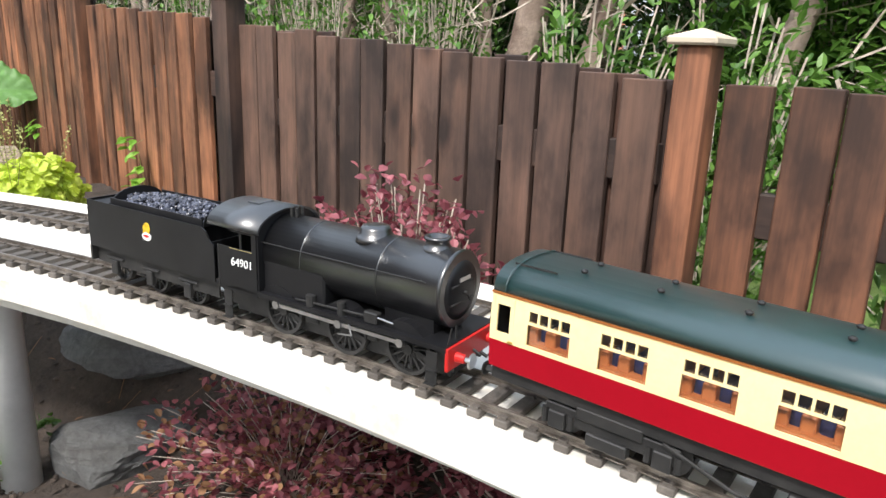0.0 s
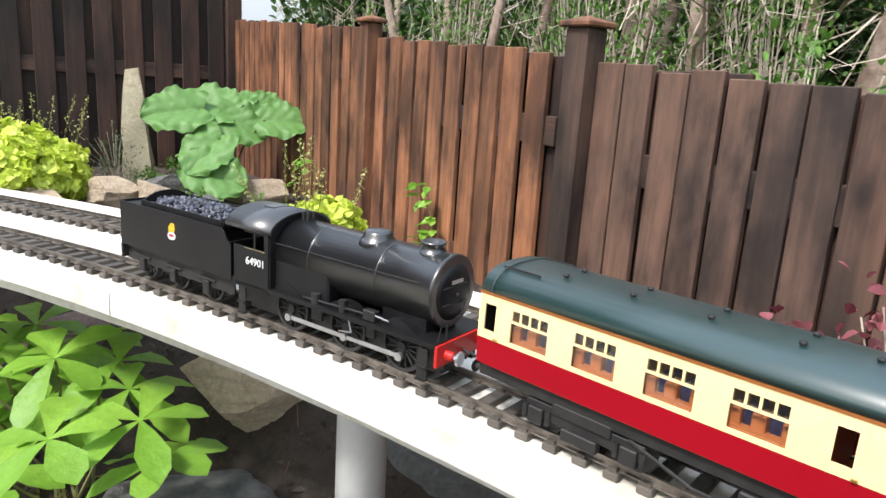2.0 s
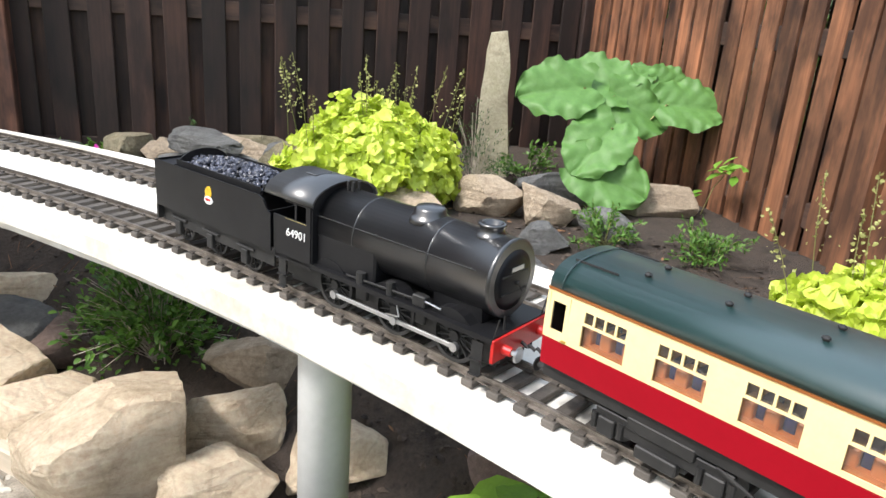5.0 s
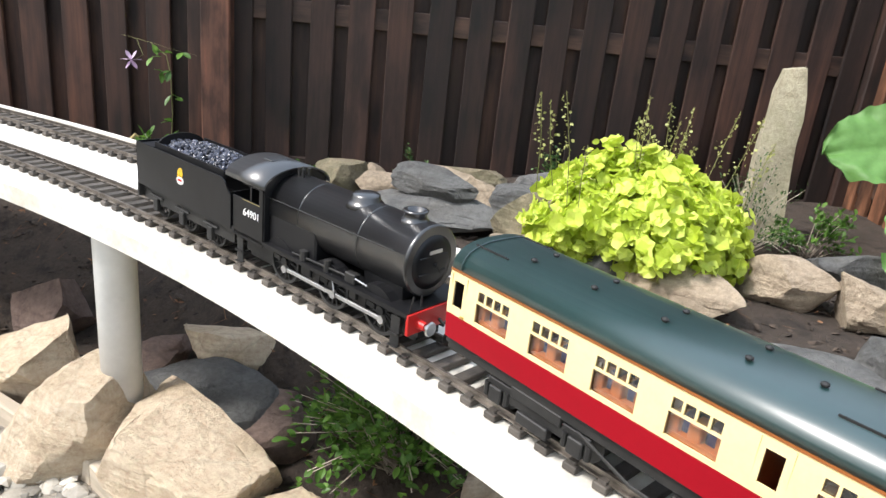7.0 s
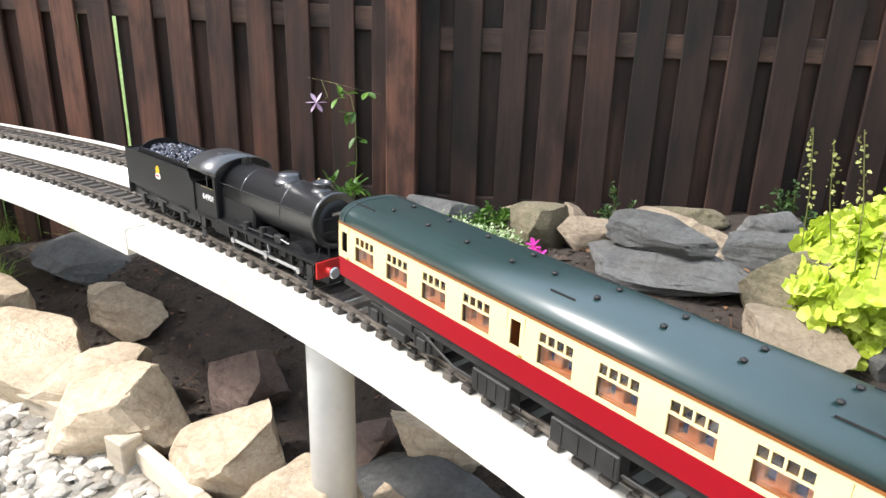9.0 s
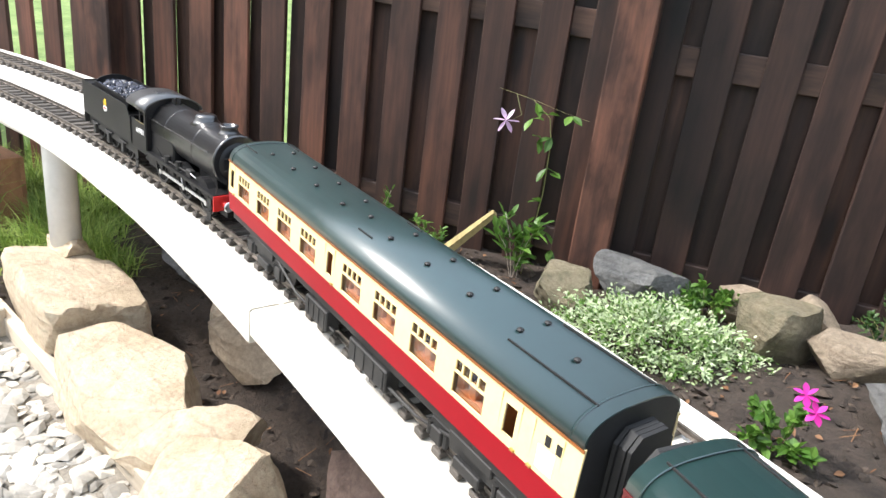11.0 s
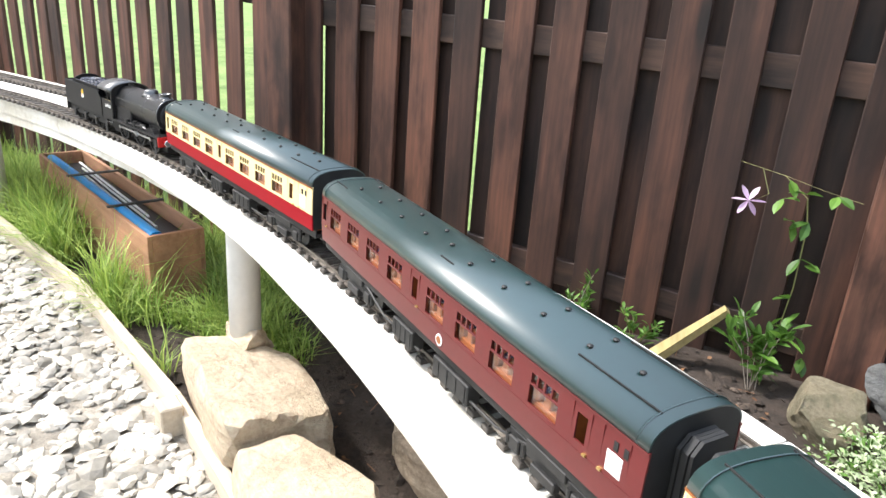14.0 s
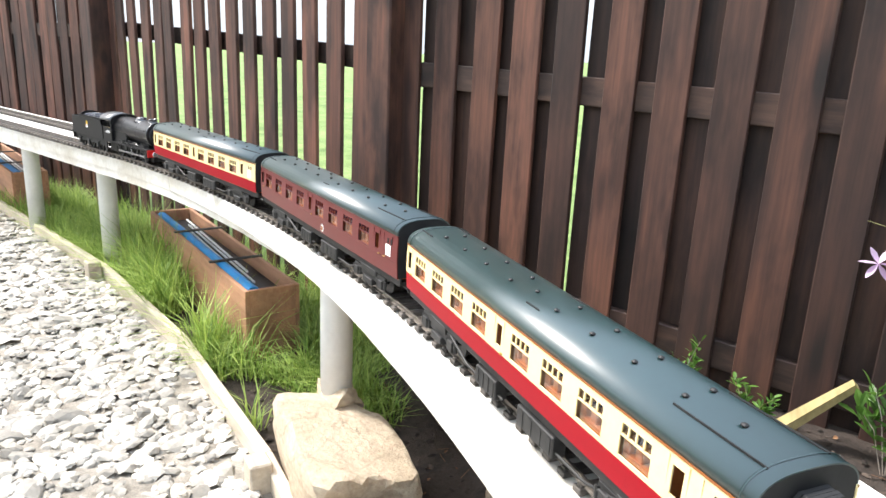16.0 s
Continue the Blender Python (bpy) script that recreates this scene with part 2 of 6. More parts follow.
LICHENSTONE = mixed("lichen_stone", (0.20, 0.175, 0.115), (0.42, 0.375, 0.27), 16, 0.95, 0.45, 0.8, 0.006, third=(0.31, 0.29, 0.19))
GRAVEL = mixed("gravel", (0.33, 0.30, 0.245), (0.61, 0.57, 0.50), 9, 0.85, 0.3, 0.4, 0.003, vary=(0.45, 1.25), island=True)
# fines under the stones, coloured darker for the shade in the gaps
GRAVEL_BED = mixed("gravel_fines_shaded", (0.20, 0.175, 0.14), (0.38, 0.34, 0.28), 30, 0.95, 0.5, 0.8, 0.006)
FENCE_DARK = timber("fence_dark_stain", (0.030, 0.014, 0.0095), (0.128, 0.056, 0.036), vary=(0.65, 1.5))
# darker copy of the dark stain; the right section's shade is in its colour
FENCE_DARK_SHADED = timber("fence_dark_stain_shaded", (0.011, 0.0057, 0.0044), (0.056, 0.027, 0.019), vary=(0.5, 1.5))
FENCE_RED = timber("fence_red_brown_stain", (0.032, 0.014, 0.0095), (0.135, 0.058, 0.038), vary=(0.7, 1.4))
# stain of the back boards, darkened to hold the shade seen between front boards
FENCE_BACK = timber("fence_back_stain_shaded", (0.016, 0.0085, 0.0068), (0.058, 0.029, 0.019), vary=(0.6, 1.5))
FENCE_BROWN = timber("fence_brown_stain", (0.092, 0.041, 0.022), (0.335, 0.150, 0.077), vary=(0.7, 1.25))
FENCE_AGED = timber("fence_aged_stain", (0.045, 0.020, 0.011), (0.24, 0.105, 0.056), vary=(0.6, 1.3))
FENCE_GREYED = timber("fence_greyed_stain", (0.040, 0.024, 0.018), (0.115, 0.068, 0.050), vary=(0.75, 1.25))
RAIL_WOOD = timber("fence_rail_wood", (0.02, 0.012, 0.009), (0.075, 0.042, 0.03), axis=0, vary=(0.7, 1.3))
KERB_WOOD = timber("kerb_wood", (0.38, 0.32, 0.24), (0.60, 0.52, 0.41), axis=0, vary=(0.85, 1.15), knots=False)
PLANTER_WOOD = timber("trough_wood", (0.30, 0.14, 0.07), (0.46, 0.25, 0.145), axis=0, vary=(0.9, 1.1), knots=False)
STICK_WOOD = timber("stick_wood", (0.22, 0.17, 0.06), (0.42, 0.34, 0.16), axis=0, vary=(0.9, 1.1), knots=False)
BARK = mixed("bark", (0.16, 0.11, 0.085), (0.42, 0.33, 0.27), 6, 0.9, 0.4, 0.8, 0.012)
TWIG = mixed("twig", (0.28, 0.225, 0.18), (0.54, 0.47, 0.39), 20, 0.9, 0.3, 0.3)
BLUE = paint("blue_plastic", (0.02, 0.27, 0.62), 0.35)
BLACK_PLASTIC = paint("black_plastic", (0.012, 0.012, 0.014), 0.4)
LIME = leaf_mat("lime_leaf", (0.50, 0.62, 0.05), (0.80, 0.90, 0.17), 0.5, 0.35)
GREEN_LEAF = leaf_mat("green_leaf", (0.06, 0.15, 0.022), (0.17, 0.33, 0.055), 0.45, 0.38)
BRIGHT_LEAF = leaf_mat("bright_leaf", (0.16, 0.37, 0.035), (0.33, 0.58, 0.08), 0.45, 0.42, vein=90)
BIG_LEAF = leaf_mat("burdock_leaf", (0.085, 0.215, 0.05), (0.16, 0.33, 0.08), 0.55, 0.25, vein=28)
DARK_LEAF = leaf_mat("dark_leaf", (0.03, 0.075, 0.018), (0.075, 0.15, 0.035), 0.5, 0.3)
RED_LEAF = leaf_mat("red_leaf", (0.15, 0.03, 0.045), (0.46, 0.15, 0.17), 0.45, 0.35)
PALE_LEAF = leaf_mat("variegated_leaf", (0.36, 0.48, 0.22), (0.74, 0.82, 0.58), 0.55, 0.35)
GRASS = leaf_mat("grass_blade", (0.15, 0.28, 0.035), (0.50, 0.62, 0.16), 0.6, 0.35)
SPIKE = leaf_mat("flower_spike", (0.30, 0.31, 0.10), (0.62, 0.62, 0.24), 0.6, 0.3)
STEM = leaf_mat("stem", (0.18, 0.20, 0.06), (0.34, 0.30, 0.14), 0.6, 0.1)
PETAL = leaf_mat("pink_petal", (0.66, 0.42, 0.68), (0.80, 0.62, 0.82), 0.5, 0.3)
MAGENTA = leaf_mat("magenta_petal", (0.62, 0.02, 0.34), (0.8, 0.06, 0.5), 0.5, 0.3)
DRY_LEAF = leaf_mat("dry_leaf", (0.16, 0.07, 0.03), (0.34, 0.18, 0.09), 0.7, 0.2)
BRICK = mixed("far_brick", (0.42, 0.15, 0.10), (0.6, 0.26, 0.18), 3, 0.9, 0.3, 0.2)
SLATE = mixed("far_slate", (0.09, 0.09, 0.1), (0.16, 0.16, 0.17), 3, 0.8, 0.3, 0.2)


def glass():
    m, t, b = nodes_of("window_glass")
    tr = t.nodes.new("ShaderNodeBsdfTransparent")
    gl = put(t, "ShaderNodeBsdfGlossy", Roughness=0.03)
    mx = t.nodes.new("ShaderNodeMixShader")
    mx.inputs[0].default_value = 0.10
    t.links.new(tr.outputs[0], mx.inputs[1])
    t.links.new(gl.outputs[0], mx.inputs[2])
    t.links.new(mx.outputs[0], t.nodes["Material Output"].inputs[0])
    return m


GLASS = glass()


# ---- mesh helpers ----
def part(name, bm, material, parent=None, label="", smooth=False, m=None):
    me = bpy.data.meshes.new(name)
    if smooth:
        for f in bm.faces:
            f.smooth = True
    bm.to_mesh(me)
    bm.free()
    me.materials.append(material)
    ob = new(name, me)
    ob.parent = parent
    if m is not None:
        ob.matrix_basis = m
    return tagged(ob, label)


def share(name, me, parent, m):
    ob = new(name, me)
    ob.parent = parent
    ob.matrix_basis = m
    return ob


def sheet(name, verts, faces, material, parent=None, label="", smooth=False, m=None):
    me = bpy.data.meshes.new(name)
    me.from_pydata([tuple(v) for v in verts], [], faces)
    if smooth:
        me.polygons.foreach_set("use_smooth", [True] * len(me.polygons))
    me.materials.append(material)
    ob = new(name, me)
    ob.parent = parent
    if m is not None:
        ob.matrix_basis = m
    return tagged(ob, label)


def cuboid(bm, size, m=Matrix(), bevel=0.0):
    got = bmesh.ops.create_cube(bm, size=1, matrix=m @ Matrix.Diagonal((*size, 1)))
    if bevel:
        es = list({e for v in got["verts"] for e in v.link_edges})
        bmesh.ops.bevel(bm, geom=es, offset=bevel, segments=1, affect="EDGES")


def span(bm, x0, x1, y0, y1, z0, z1, bevel=0.0):
    cuboid(bm, (x1 - x0, y1 - y0, z1 - z0), Matrix.Translation(((x0 + x1) / 2, (y0 + y1) / 2, (z0 + z1) / 2)), bevel)


def rod(bm, p, q, r0, r1=None, seg=8):
    p, q = Vector(p), Vector(q)
    d = q - p
    m = Matrix.Translation((p + q) / 2) @ d.to_track_quat("Z", "Y").to_matrix().to_4x4()
    bmesh.ops.create_cone(bm, cap_ends=True, segments=seg, radius1=r0, radius2=r0 if r1 is None else r1, depth=d.length, matrix=m)


def turned(bm, profile, m=Matrix(), seg=20):
    """A body of revolution about local z from (radius, height) pairs."""
    rings = [[bm.verts.new(m @ Vector((r * math.cos(2 * math.pi * k / seg), r * math.sin(2 * math.pi * k / seg), h))) for k in range(seg)] for r, h in profile]
    for a, b in zip(rings, rings[1:]):
        for k in range(seg):
            bm.faces.new((a[k], a[(k + 1) % seg], b[(k + 1) % seg], b[k]))
    for ring, flip in ((rings[0], True), (rings[-1], False)):
        bm.faces.new(ring[::-1] if flip else ring)


def drawn(bm, outline, y0, y1):
    """A prism of an (x, z) outline from y0 to y1."""
    a = [bm.verts.new((x, y0, z)) for x, z in outline]
    b = [bm.verts.new((x, y1, z)) for x, z in outline]
    n = len(outline)
    for k in range(n):
        bm.faces.new((a[k], a[(k + 1) % n], b[(k + 1) % n], b[k]))
    bm.faces.new(a[::-1])
    bm.faces.new(b)
    bmesh.ops.recalc_face_normals(bm, faces=bm.faces)


def thing(name, label, category, group="", m=None):
    ob = new(name)
    if m is not None:
        ob.matrix_basis = m
    return tagged(ob, label, category, group)


def ground_z(x, y):
    """Gravel and soil under the deck, a bank behind it, lower again by the grass."""
    dx, dy = x - CX, y - CY
    r, a = math.hypot(dx, dy), math.degrees(math.atan2(dy, dx))
    if a > 88 or a < -60:
        r, a = dy, 90
    step = lambda u: max(0.0, min(1.0, u)) ** 2 * (3 - 2 * max(0.0, min(1.0, u)))
    bank = 0.24 * step((60 - a) / 8) + 0.15 * step((72 - a) / 6) * step((a - 52) / 8) - 0.10 * step((24 - a) / 8)
    z = -0.43 + bank * step((r - 4.08) / 0.34)
    if r > 3.86 and r < 6:
        z += 0.012 * noise.noise(Vector((x * 7, y * 7, 0))) + 0.006 * noise.noise(Vector((x * 25, y * 25, 3)))
    return z


# ---- ground ----
def build_ground():
    def axis(lo, hi, step):
        inner = list(np.arange(lo, hi + 1e-6, step))
        out, d = [], step
        while d < 90:
            d *= 1.8
            out.append(d)
        return [lo - d for d in out[::-1]] + inner + [hi + d for d in out]
    xs, ys = axis(-4.2, 3.0, 0.06), axis(-3.2, 2.2, 0.06)
    verts = [(x, y, ground_z(x, y)) for y in ys for x in xs]
    w = len(xs)
    faces, beyond = [], []
    for j in range(len(ys) - 1):
        for i in range(w - 1):
            faces.append((j * w + i, j * w + i + 1, (j + 1) * w + i + 1, (j + 1) * w + i))
            x, y = (xs[i] + xs[i + 1]) / 2, (ys[j] + ys[j + 1]) / 2
            beyond.append(1 if (y > 1.82 or x > 2.55 or y < -6) else 0)
    ob = tagged(sheet("ground", verts, faces, SOIL, smooth=True), "dark garden soil with a rough lawn beyond the fences", "ground", kind="structure")
    ob.data.materials.append(LAWN)
    ob.data.polygons.foreach_set("material_index", beyond)


build_ground()


# ---- deck, posts and tracks ----
def inner_edge(a):
    d = math.degrees(a)
    return 3.865 - 0.017 * math.exp(-((d - 58) / 7) ** 2) + 0.042 * max(0.0, min(1.0, (d - 66) / 18))


def build_deck():
    deck = tagged(new("railway_deck"), "white painted raised curved deck of long boards carrying two tracks", "deck", kind="structure")
    joints = [-40, -18, 4, 27, 57.6, 84, 106, 130]
    for n, (d0, d1) in enumerate(zip(joints, joints[1:])):
        rows = []
        count = 22
        for i in range(count + 1):
            a = radians(d0 + 0.02 + (d1 - d0 - 0.04) * i / count)
            e = inner_edge(a)
            o = 4.185 - 0.03 * max(0.0, min(1.0, (math.degrees(a) - 38) / 14))
            g = 0.0365 if d0 > 50 else 0.0
            rows.append([at(a, r, z) for r, z in ((e + g, -0.003), (e + g + 0.003, 0), (o - 0.016, 0), (o - 0.016, 0.007), (o, 0.007), (o, -0.030), (e + g, -0.030))])
        k = len(rows[0])
        verts = [v for row in rows for v in row]
        faces = [(i * k + j, i * k + (j + 1) % k, (i + 1) * k + (j + 1) % k, (i + 1) * k + j) for i in range(count) for j in range(k)]
        faces += [tuple(range(k)), tuple(range(count * k, count * k + k))[::-1]]
        sheet("board", verts, faces, DECK_PAINT, deck)
        if d0 > 50:      # a thin edging strip bent along the inner edge
            rows = []
            for i in range(count + 1):
                a = radians(d0 + 0.02 + (d1 - d0 - 0.04) * i / count)
                e = inner_edge(a)
                rows.append([at(a, r, z) for r, z in ((e, -0.002), (e + 0.002, 0.0005), (e + 0.0335, 0.0005), (e + 0.0335, -0.042), (e, -0.042))])
            k = 5
            verts = [v for row in rows for v in row]
            faces = [(i * k + j, i * k + (j + 1) % k, (i + 1) * k + (j + 1) % k, (i + 1) * k + j) for i in range(count) for j in range(k)]
            faces += [tuple(range(k)), tuple(range(count * k, count * k + k))[::-1]]
            sheet("edging_strip", verts, faces, DECK_PAINT, deck)
    # joists below
    for d0, d1 in zip(joints, joints[1:]):
        bm = bmesh.new()
        for r in (3.93, 4.10):
            pts = [at(radians(d0 + (d1 - d0) * i / 8), r, -0.05) for i in range(9)]
            for p, q in zip(pts, pts[1:]):
                d = q - p
                cuboid(bm, (d.length, 0.04, 0.034), Matrix.Translation((p + q) / 2) @ pose(0, 0, 0, 0, 0, math.degrees(math.atan2(d.y, d.x))))
        part("joist", bm, DECK_PAINT, deck)


build_deck()


def deck_post(x, y, r=0.029):
    z0 = ground_z(x, y) - 0.02
    top = lift(math.atan2(y - CY, x - CX)) - 0.032 - z0
    ob = thing("deck_post", "round pale grey plastic pipe holding up the white deck", "post", "posts under the deck", pose(x, y, z0))
    bm = bmesh.new()
    turned(bm, [(r, 0), (r, top - 0.005), (r + 0.001, top)], seg=28)
    part("pipe", bm, PIPE_GREY, ob, smooth=True)
    bm = bmesh.new()
    cuboid(bm, (0.09, 0.09, 0.014), Matrix.Translation((0, 0, top)), 0.002)
    part("cap_plate", bm, DECK_PAINT, ob)


for px, py in ((1.733, -1.052), (1.185, -0.19), (0.478, 0.512), (-0.692, 1.155), (-2.20, 1.46), (-2.86, 1.475), (1.86, -2.2)):
    deck_post(px, py, 0.031)


def sleeper_mesh():
    bm = bmesh.new()
    span(bm, -0.0325, 0.0325, -0.0063, 0.0063, 0, 0.0065, 0.0008)
    for x in (-0.0235, 0.0235):
        span(bm, x - 0.006, x + 0.006, -0.0035, 0.0035, 0.0065, 0.0088)
    me = bpy.data.meshes.new("sleeper")
    bm.to_mesh(me)
    bm.free()
    me.materials.append(SLEEPER)
    return me


def build_track(r, label):
    tr = thing("railway_track", label, "track", "tracks on the deck")
    prof = [(-0.0032, 0), (0.0032, 0), (0.0032, 0.0012), (0.0008, 0.002), (0.0008, 0.0045), (0.0015, 0.0052), (0.0015, 0.007), (-0.0015, 0.007), (-0.0015, 0.0052), (-0.0008, 0.0045), (-0.0008, 0.002), (-0.0032, 0.0012)]
    for side in (-0.0235, 0.0235):
        rows = []
        for i in range(140):
            a = radians(-38 + i * 1.2)
            rows.append([at(a, r + side + x, 0.0068 + z) for x, z in prof])
        k = len(prof)
        verts = [v for row in rows for v in row]
        faces = [(i * k + j, i * k + (j + 1) % k, (i + 1) * k + (j + 1) % k, (i + 1) * k + j) for i in range(len(rows) - 1) for j in range(k)]
        sheet("rail", verts, faces, RAIL, tr)
    me = sleeper_mesh()
    src_v = [v.co.copy() for v in me.vertices]
    src_f = [tuple(p.vertices) for p in me.polygons]
    verts, faces = [], []
    n, made = 0, 0
    rnd = random.Random(int(r * 1000))
    while True:
        a = radians(-36) + n * 0.0277 / r
        n += 1
        if a > radians(128):
            break
        m = Matrix.Translation(at(a, r, 0.0005)) @ pose(0, 0, 0, 0, 0, turn_at(a) + rnd.uniform(-0.8, 0.8))
        if radians(8) < a < radians(96) and made < 290:
            share("sleeper", me, tr, m)
            made += 1
        else:
            base = len(verts)
            verts += [m @ v for v in src_v]
            faces += [tuple(i + base for i in f) for f in src_f]
    tagged(sheet("far_sleeper", verts, faces, SLEEPER, tr), kind="stuff")


build_track(RT, "curved model railway track with dark plastic sleepers, near edge of deck")
build_track(RT2, "curved model railway track with dark plastic sleepers, empty of trains")


# ---- fences ----
def board_mesh(w, t, h, material, rnd, name="board"):
    bm = bmesh.new()
    cuboid(bm, (w, t, h), Matrix.Translation((0, 0, h / 2)), 0.002)
    for v in bm.verts:
        v.co.x += 0.0015 * noise.noise(Vector((v.co.z * 3, rnd.random() * 9, 1)))
    me = bpy.data.meshes.new(name)
    bm.to_mesh(me)
    bm.free()
    me.materials.append(material)
    return me


def fence_post(parent, x, z0, z1, w, material, cap=None, lift=0.0):
    bm = bmesh.new()
    cuboid(bm, (w, w, z1 - z0), Matrix.Translation((x, lift, (z0 + z1) / 2)), 0.004)
    post = part("post", bm, material, parent)
    if cap:
        bm = bmesh.new()
        cuboid(bm, (w + 0.022, w + 0.022, 0.012), Matrix.Translation((x, lift, z1 + 0.006)), 0.003)
        turned(bm, [((w + 0.012) * 0.7, z1 + 0.012), (0.004, z1 + 0.022)], Matrix.Translation((x, lift, 0)) @ pose(0, 0, 0, 0, 0, 45), 4)
        part("post_cap", bm, cap, post)


def fence(name, label, p, q, zlow, top0, top1, pitch, width, front, back, rails, slope=0.0, thick=0.014, back_thick=0.012, seed=1, gap_to_back=0.03, lean=0.8, raw=0.0):
    """Boards in front, boards behind that close the gaps, and rails between; local y points away from the viewer."""
    rnd = random.Random(seed)
    d = Vector((q[0] - p[0], q[1] - p[1], 0))
    ob = tagged(thing(name, label, "fence", m=pose(p[0], p[1], 0, 0, 0, math.degrees(math.atan2(d.y, d.x)))), kind="structure")
    length = d.length
    n = int(length / pitch)
    fronts = [board_mesh(width * s, thick, 1.0, front, rnd) for s in (0.97, 1.0, 1.04)]
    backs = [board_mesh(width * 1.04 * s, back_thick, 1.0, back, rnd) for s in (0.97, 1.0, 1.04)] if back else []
    for i in range(n + 1):
        x = pitch * (i + 0.5)
        if x > length:
            break
        for kind, meshes, off, y in (("board", fronts, 0.0, 0.0), ("back_board", backs, 0.5, gap_to_back)):
            if not meshes:
                continue
            xx = x + off * pitch + rnd.uniform(-0.003, 0.003)
            if xx > length + 0.02:
                continue
            top = top0 + (top1 - top0) * xx / length + rnd.uniform(-0.006, 0.006)
            low = zlow + rnd.uniform(-0.01, 0.01)
            share(kind, meshes[rnd.randrange(3)], ob, pose(xx, y + rnd.uniform(-0.0015, 0.0015), low, rnd.uniform(-0.2, 0.2), rnd.uniform(-lean, lean)) @ Matrix.Diagonal((1, 1, top - low, 1)))
    for z in rails:
        bm = bmesh.new()
        cuboid(bm, (length, 0.022, 0.062), Matrix.Translation((length / 2, gap_to_back / 2, 0)), 0.002)
        part("rail", bm, RAIL_WOOD, ob, m=pose(0, 0, z) @ pose(0, 0, 0, 0, -slope, 0))
    return ob


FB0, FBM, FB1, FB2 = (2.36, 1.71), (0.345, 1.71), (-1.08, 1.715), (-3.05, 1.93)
# right section towards the corner, its shade painted in by darker boards
fb = fence("fence", "tall dark-stained wooden fence of boards on both sides of its rails", FBM, FB0, -0.5, 0.98, 0.94, 0.1185, 0.074, FENCE_DARK_SHADED, FENCE_BACK, (0.25, -0.22, 0.86), seed=3, gap_to_back=0.026, lean=0.4)
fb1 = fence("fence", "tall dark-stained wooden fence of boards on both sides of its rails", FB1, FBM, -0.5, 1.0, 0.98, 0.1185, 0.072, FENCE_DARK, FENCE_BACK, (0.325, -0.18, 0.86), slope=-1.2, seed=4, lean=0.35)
fence_post(fb, 2.03, -0.5, 0.95, 0.07, FENCE_DARK_SHADED, lift=0.0)
for x in (0.0, 1.425):
    fence_post(fb1, x, -0.5, 0.98, 0.085, FENCE_DARK, lift=-0.02)
fb2 = fence("fence", "tall dark-stained wooden fence with daylight between its boards", FB2, FB1, -0.5, 1.06, 1.0, 0.1185, 0.071, FENCE_RED, None, (0.42, -0.2, 0.9), slope=-2.0, seed=5, gap_to_back=0.06)
fence_post(fb2, -0.02, -0.5, 1.05, 0.11, FENCE_RED, lift=-0.03)
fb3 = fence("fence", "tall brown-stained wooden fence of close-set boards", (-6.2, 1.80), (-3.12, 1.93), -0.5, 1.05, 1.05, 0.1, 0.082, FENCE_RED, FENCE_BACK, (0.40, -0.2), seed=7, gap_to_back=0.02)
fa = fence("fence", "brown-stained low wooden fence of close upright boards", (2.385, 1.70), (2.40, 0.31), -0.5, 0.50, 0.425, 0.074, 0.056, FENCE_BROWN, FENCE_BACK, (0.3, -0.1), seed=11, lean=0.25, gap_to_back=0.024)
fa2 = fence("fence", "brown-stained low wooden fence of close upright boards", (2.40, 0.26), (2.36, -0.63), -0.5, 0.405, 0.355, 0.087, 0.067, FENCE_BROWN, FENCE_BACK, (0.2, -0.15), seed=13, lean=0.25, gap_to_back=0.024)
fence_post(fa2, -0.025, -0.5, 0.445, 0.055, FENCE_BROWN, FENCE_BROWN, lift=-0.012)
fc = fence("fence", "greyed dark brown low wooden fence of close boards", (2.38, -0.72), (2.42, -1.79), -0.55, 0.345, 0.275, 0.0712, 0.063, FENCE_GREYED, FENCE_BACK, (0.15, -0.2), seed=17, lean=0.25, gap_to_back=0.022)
fence_post(fc, -0.03, -0.55, 0.405, 0.058, FENCE_GREYED, FENCE_BROWN, lift=-0.012)
fd = fence("fence", "weathered brown low wooden fence with gaps between wide boards", (2.42, -1.88), (2.46, -4.2), -0.55, 0.27, 0.24, 0.074, 0.062, FENCE_AGED, None, (0.1, -0.25), seed=19, thick=0.016)
fence_post(fd, -0.04, -0.55, 0.32, 0.048, FENCE_AGED, KERB_WOOD, lift=-0.012)


# ---- kerb ----
def kerb(p, q, h=0.05, w=0.024, label="weathered pale timber edging board along the gravel"):
    p, q = Vector((*p, 0)), Vector((*q, 0))
    d = q - p
    bm = bmesh.new()
    cuboid(bm, (d.length, w, h + 0.05), Matrix.Translation((0, 0, (h - 0.05) / 2)), 0.003)
    ob = part("edging_board", bm, KERB_WOOD, None, label, m=pose((p.x + q.x) / 2, (p.y + q.y) / 2, -0.43, 0, 0, math.degrees(math.atan2(d.y, d.x))))
    return tagged(ob, category="edging", group="edging boards")


KERB = [(-4.6, 1.53), (-3.4, 1.52), (-2.10, 1.385), (-1.38, 1.235), (-0.76, 1.035), (-0.40, 0.885), (0.05, 0.70), (0.24, 0.575), (0.47, 0.415), (0.80, 0.10), (1.05, -0.30)]
for p, q in zip(KERB, KERB[1:]):
    kerb(p, q)


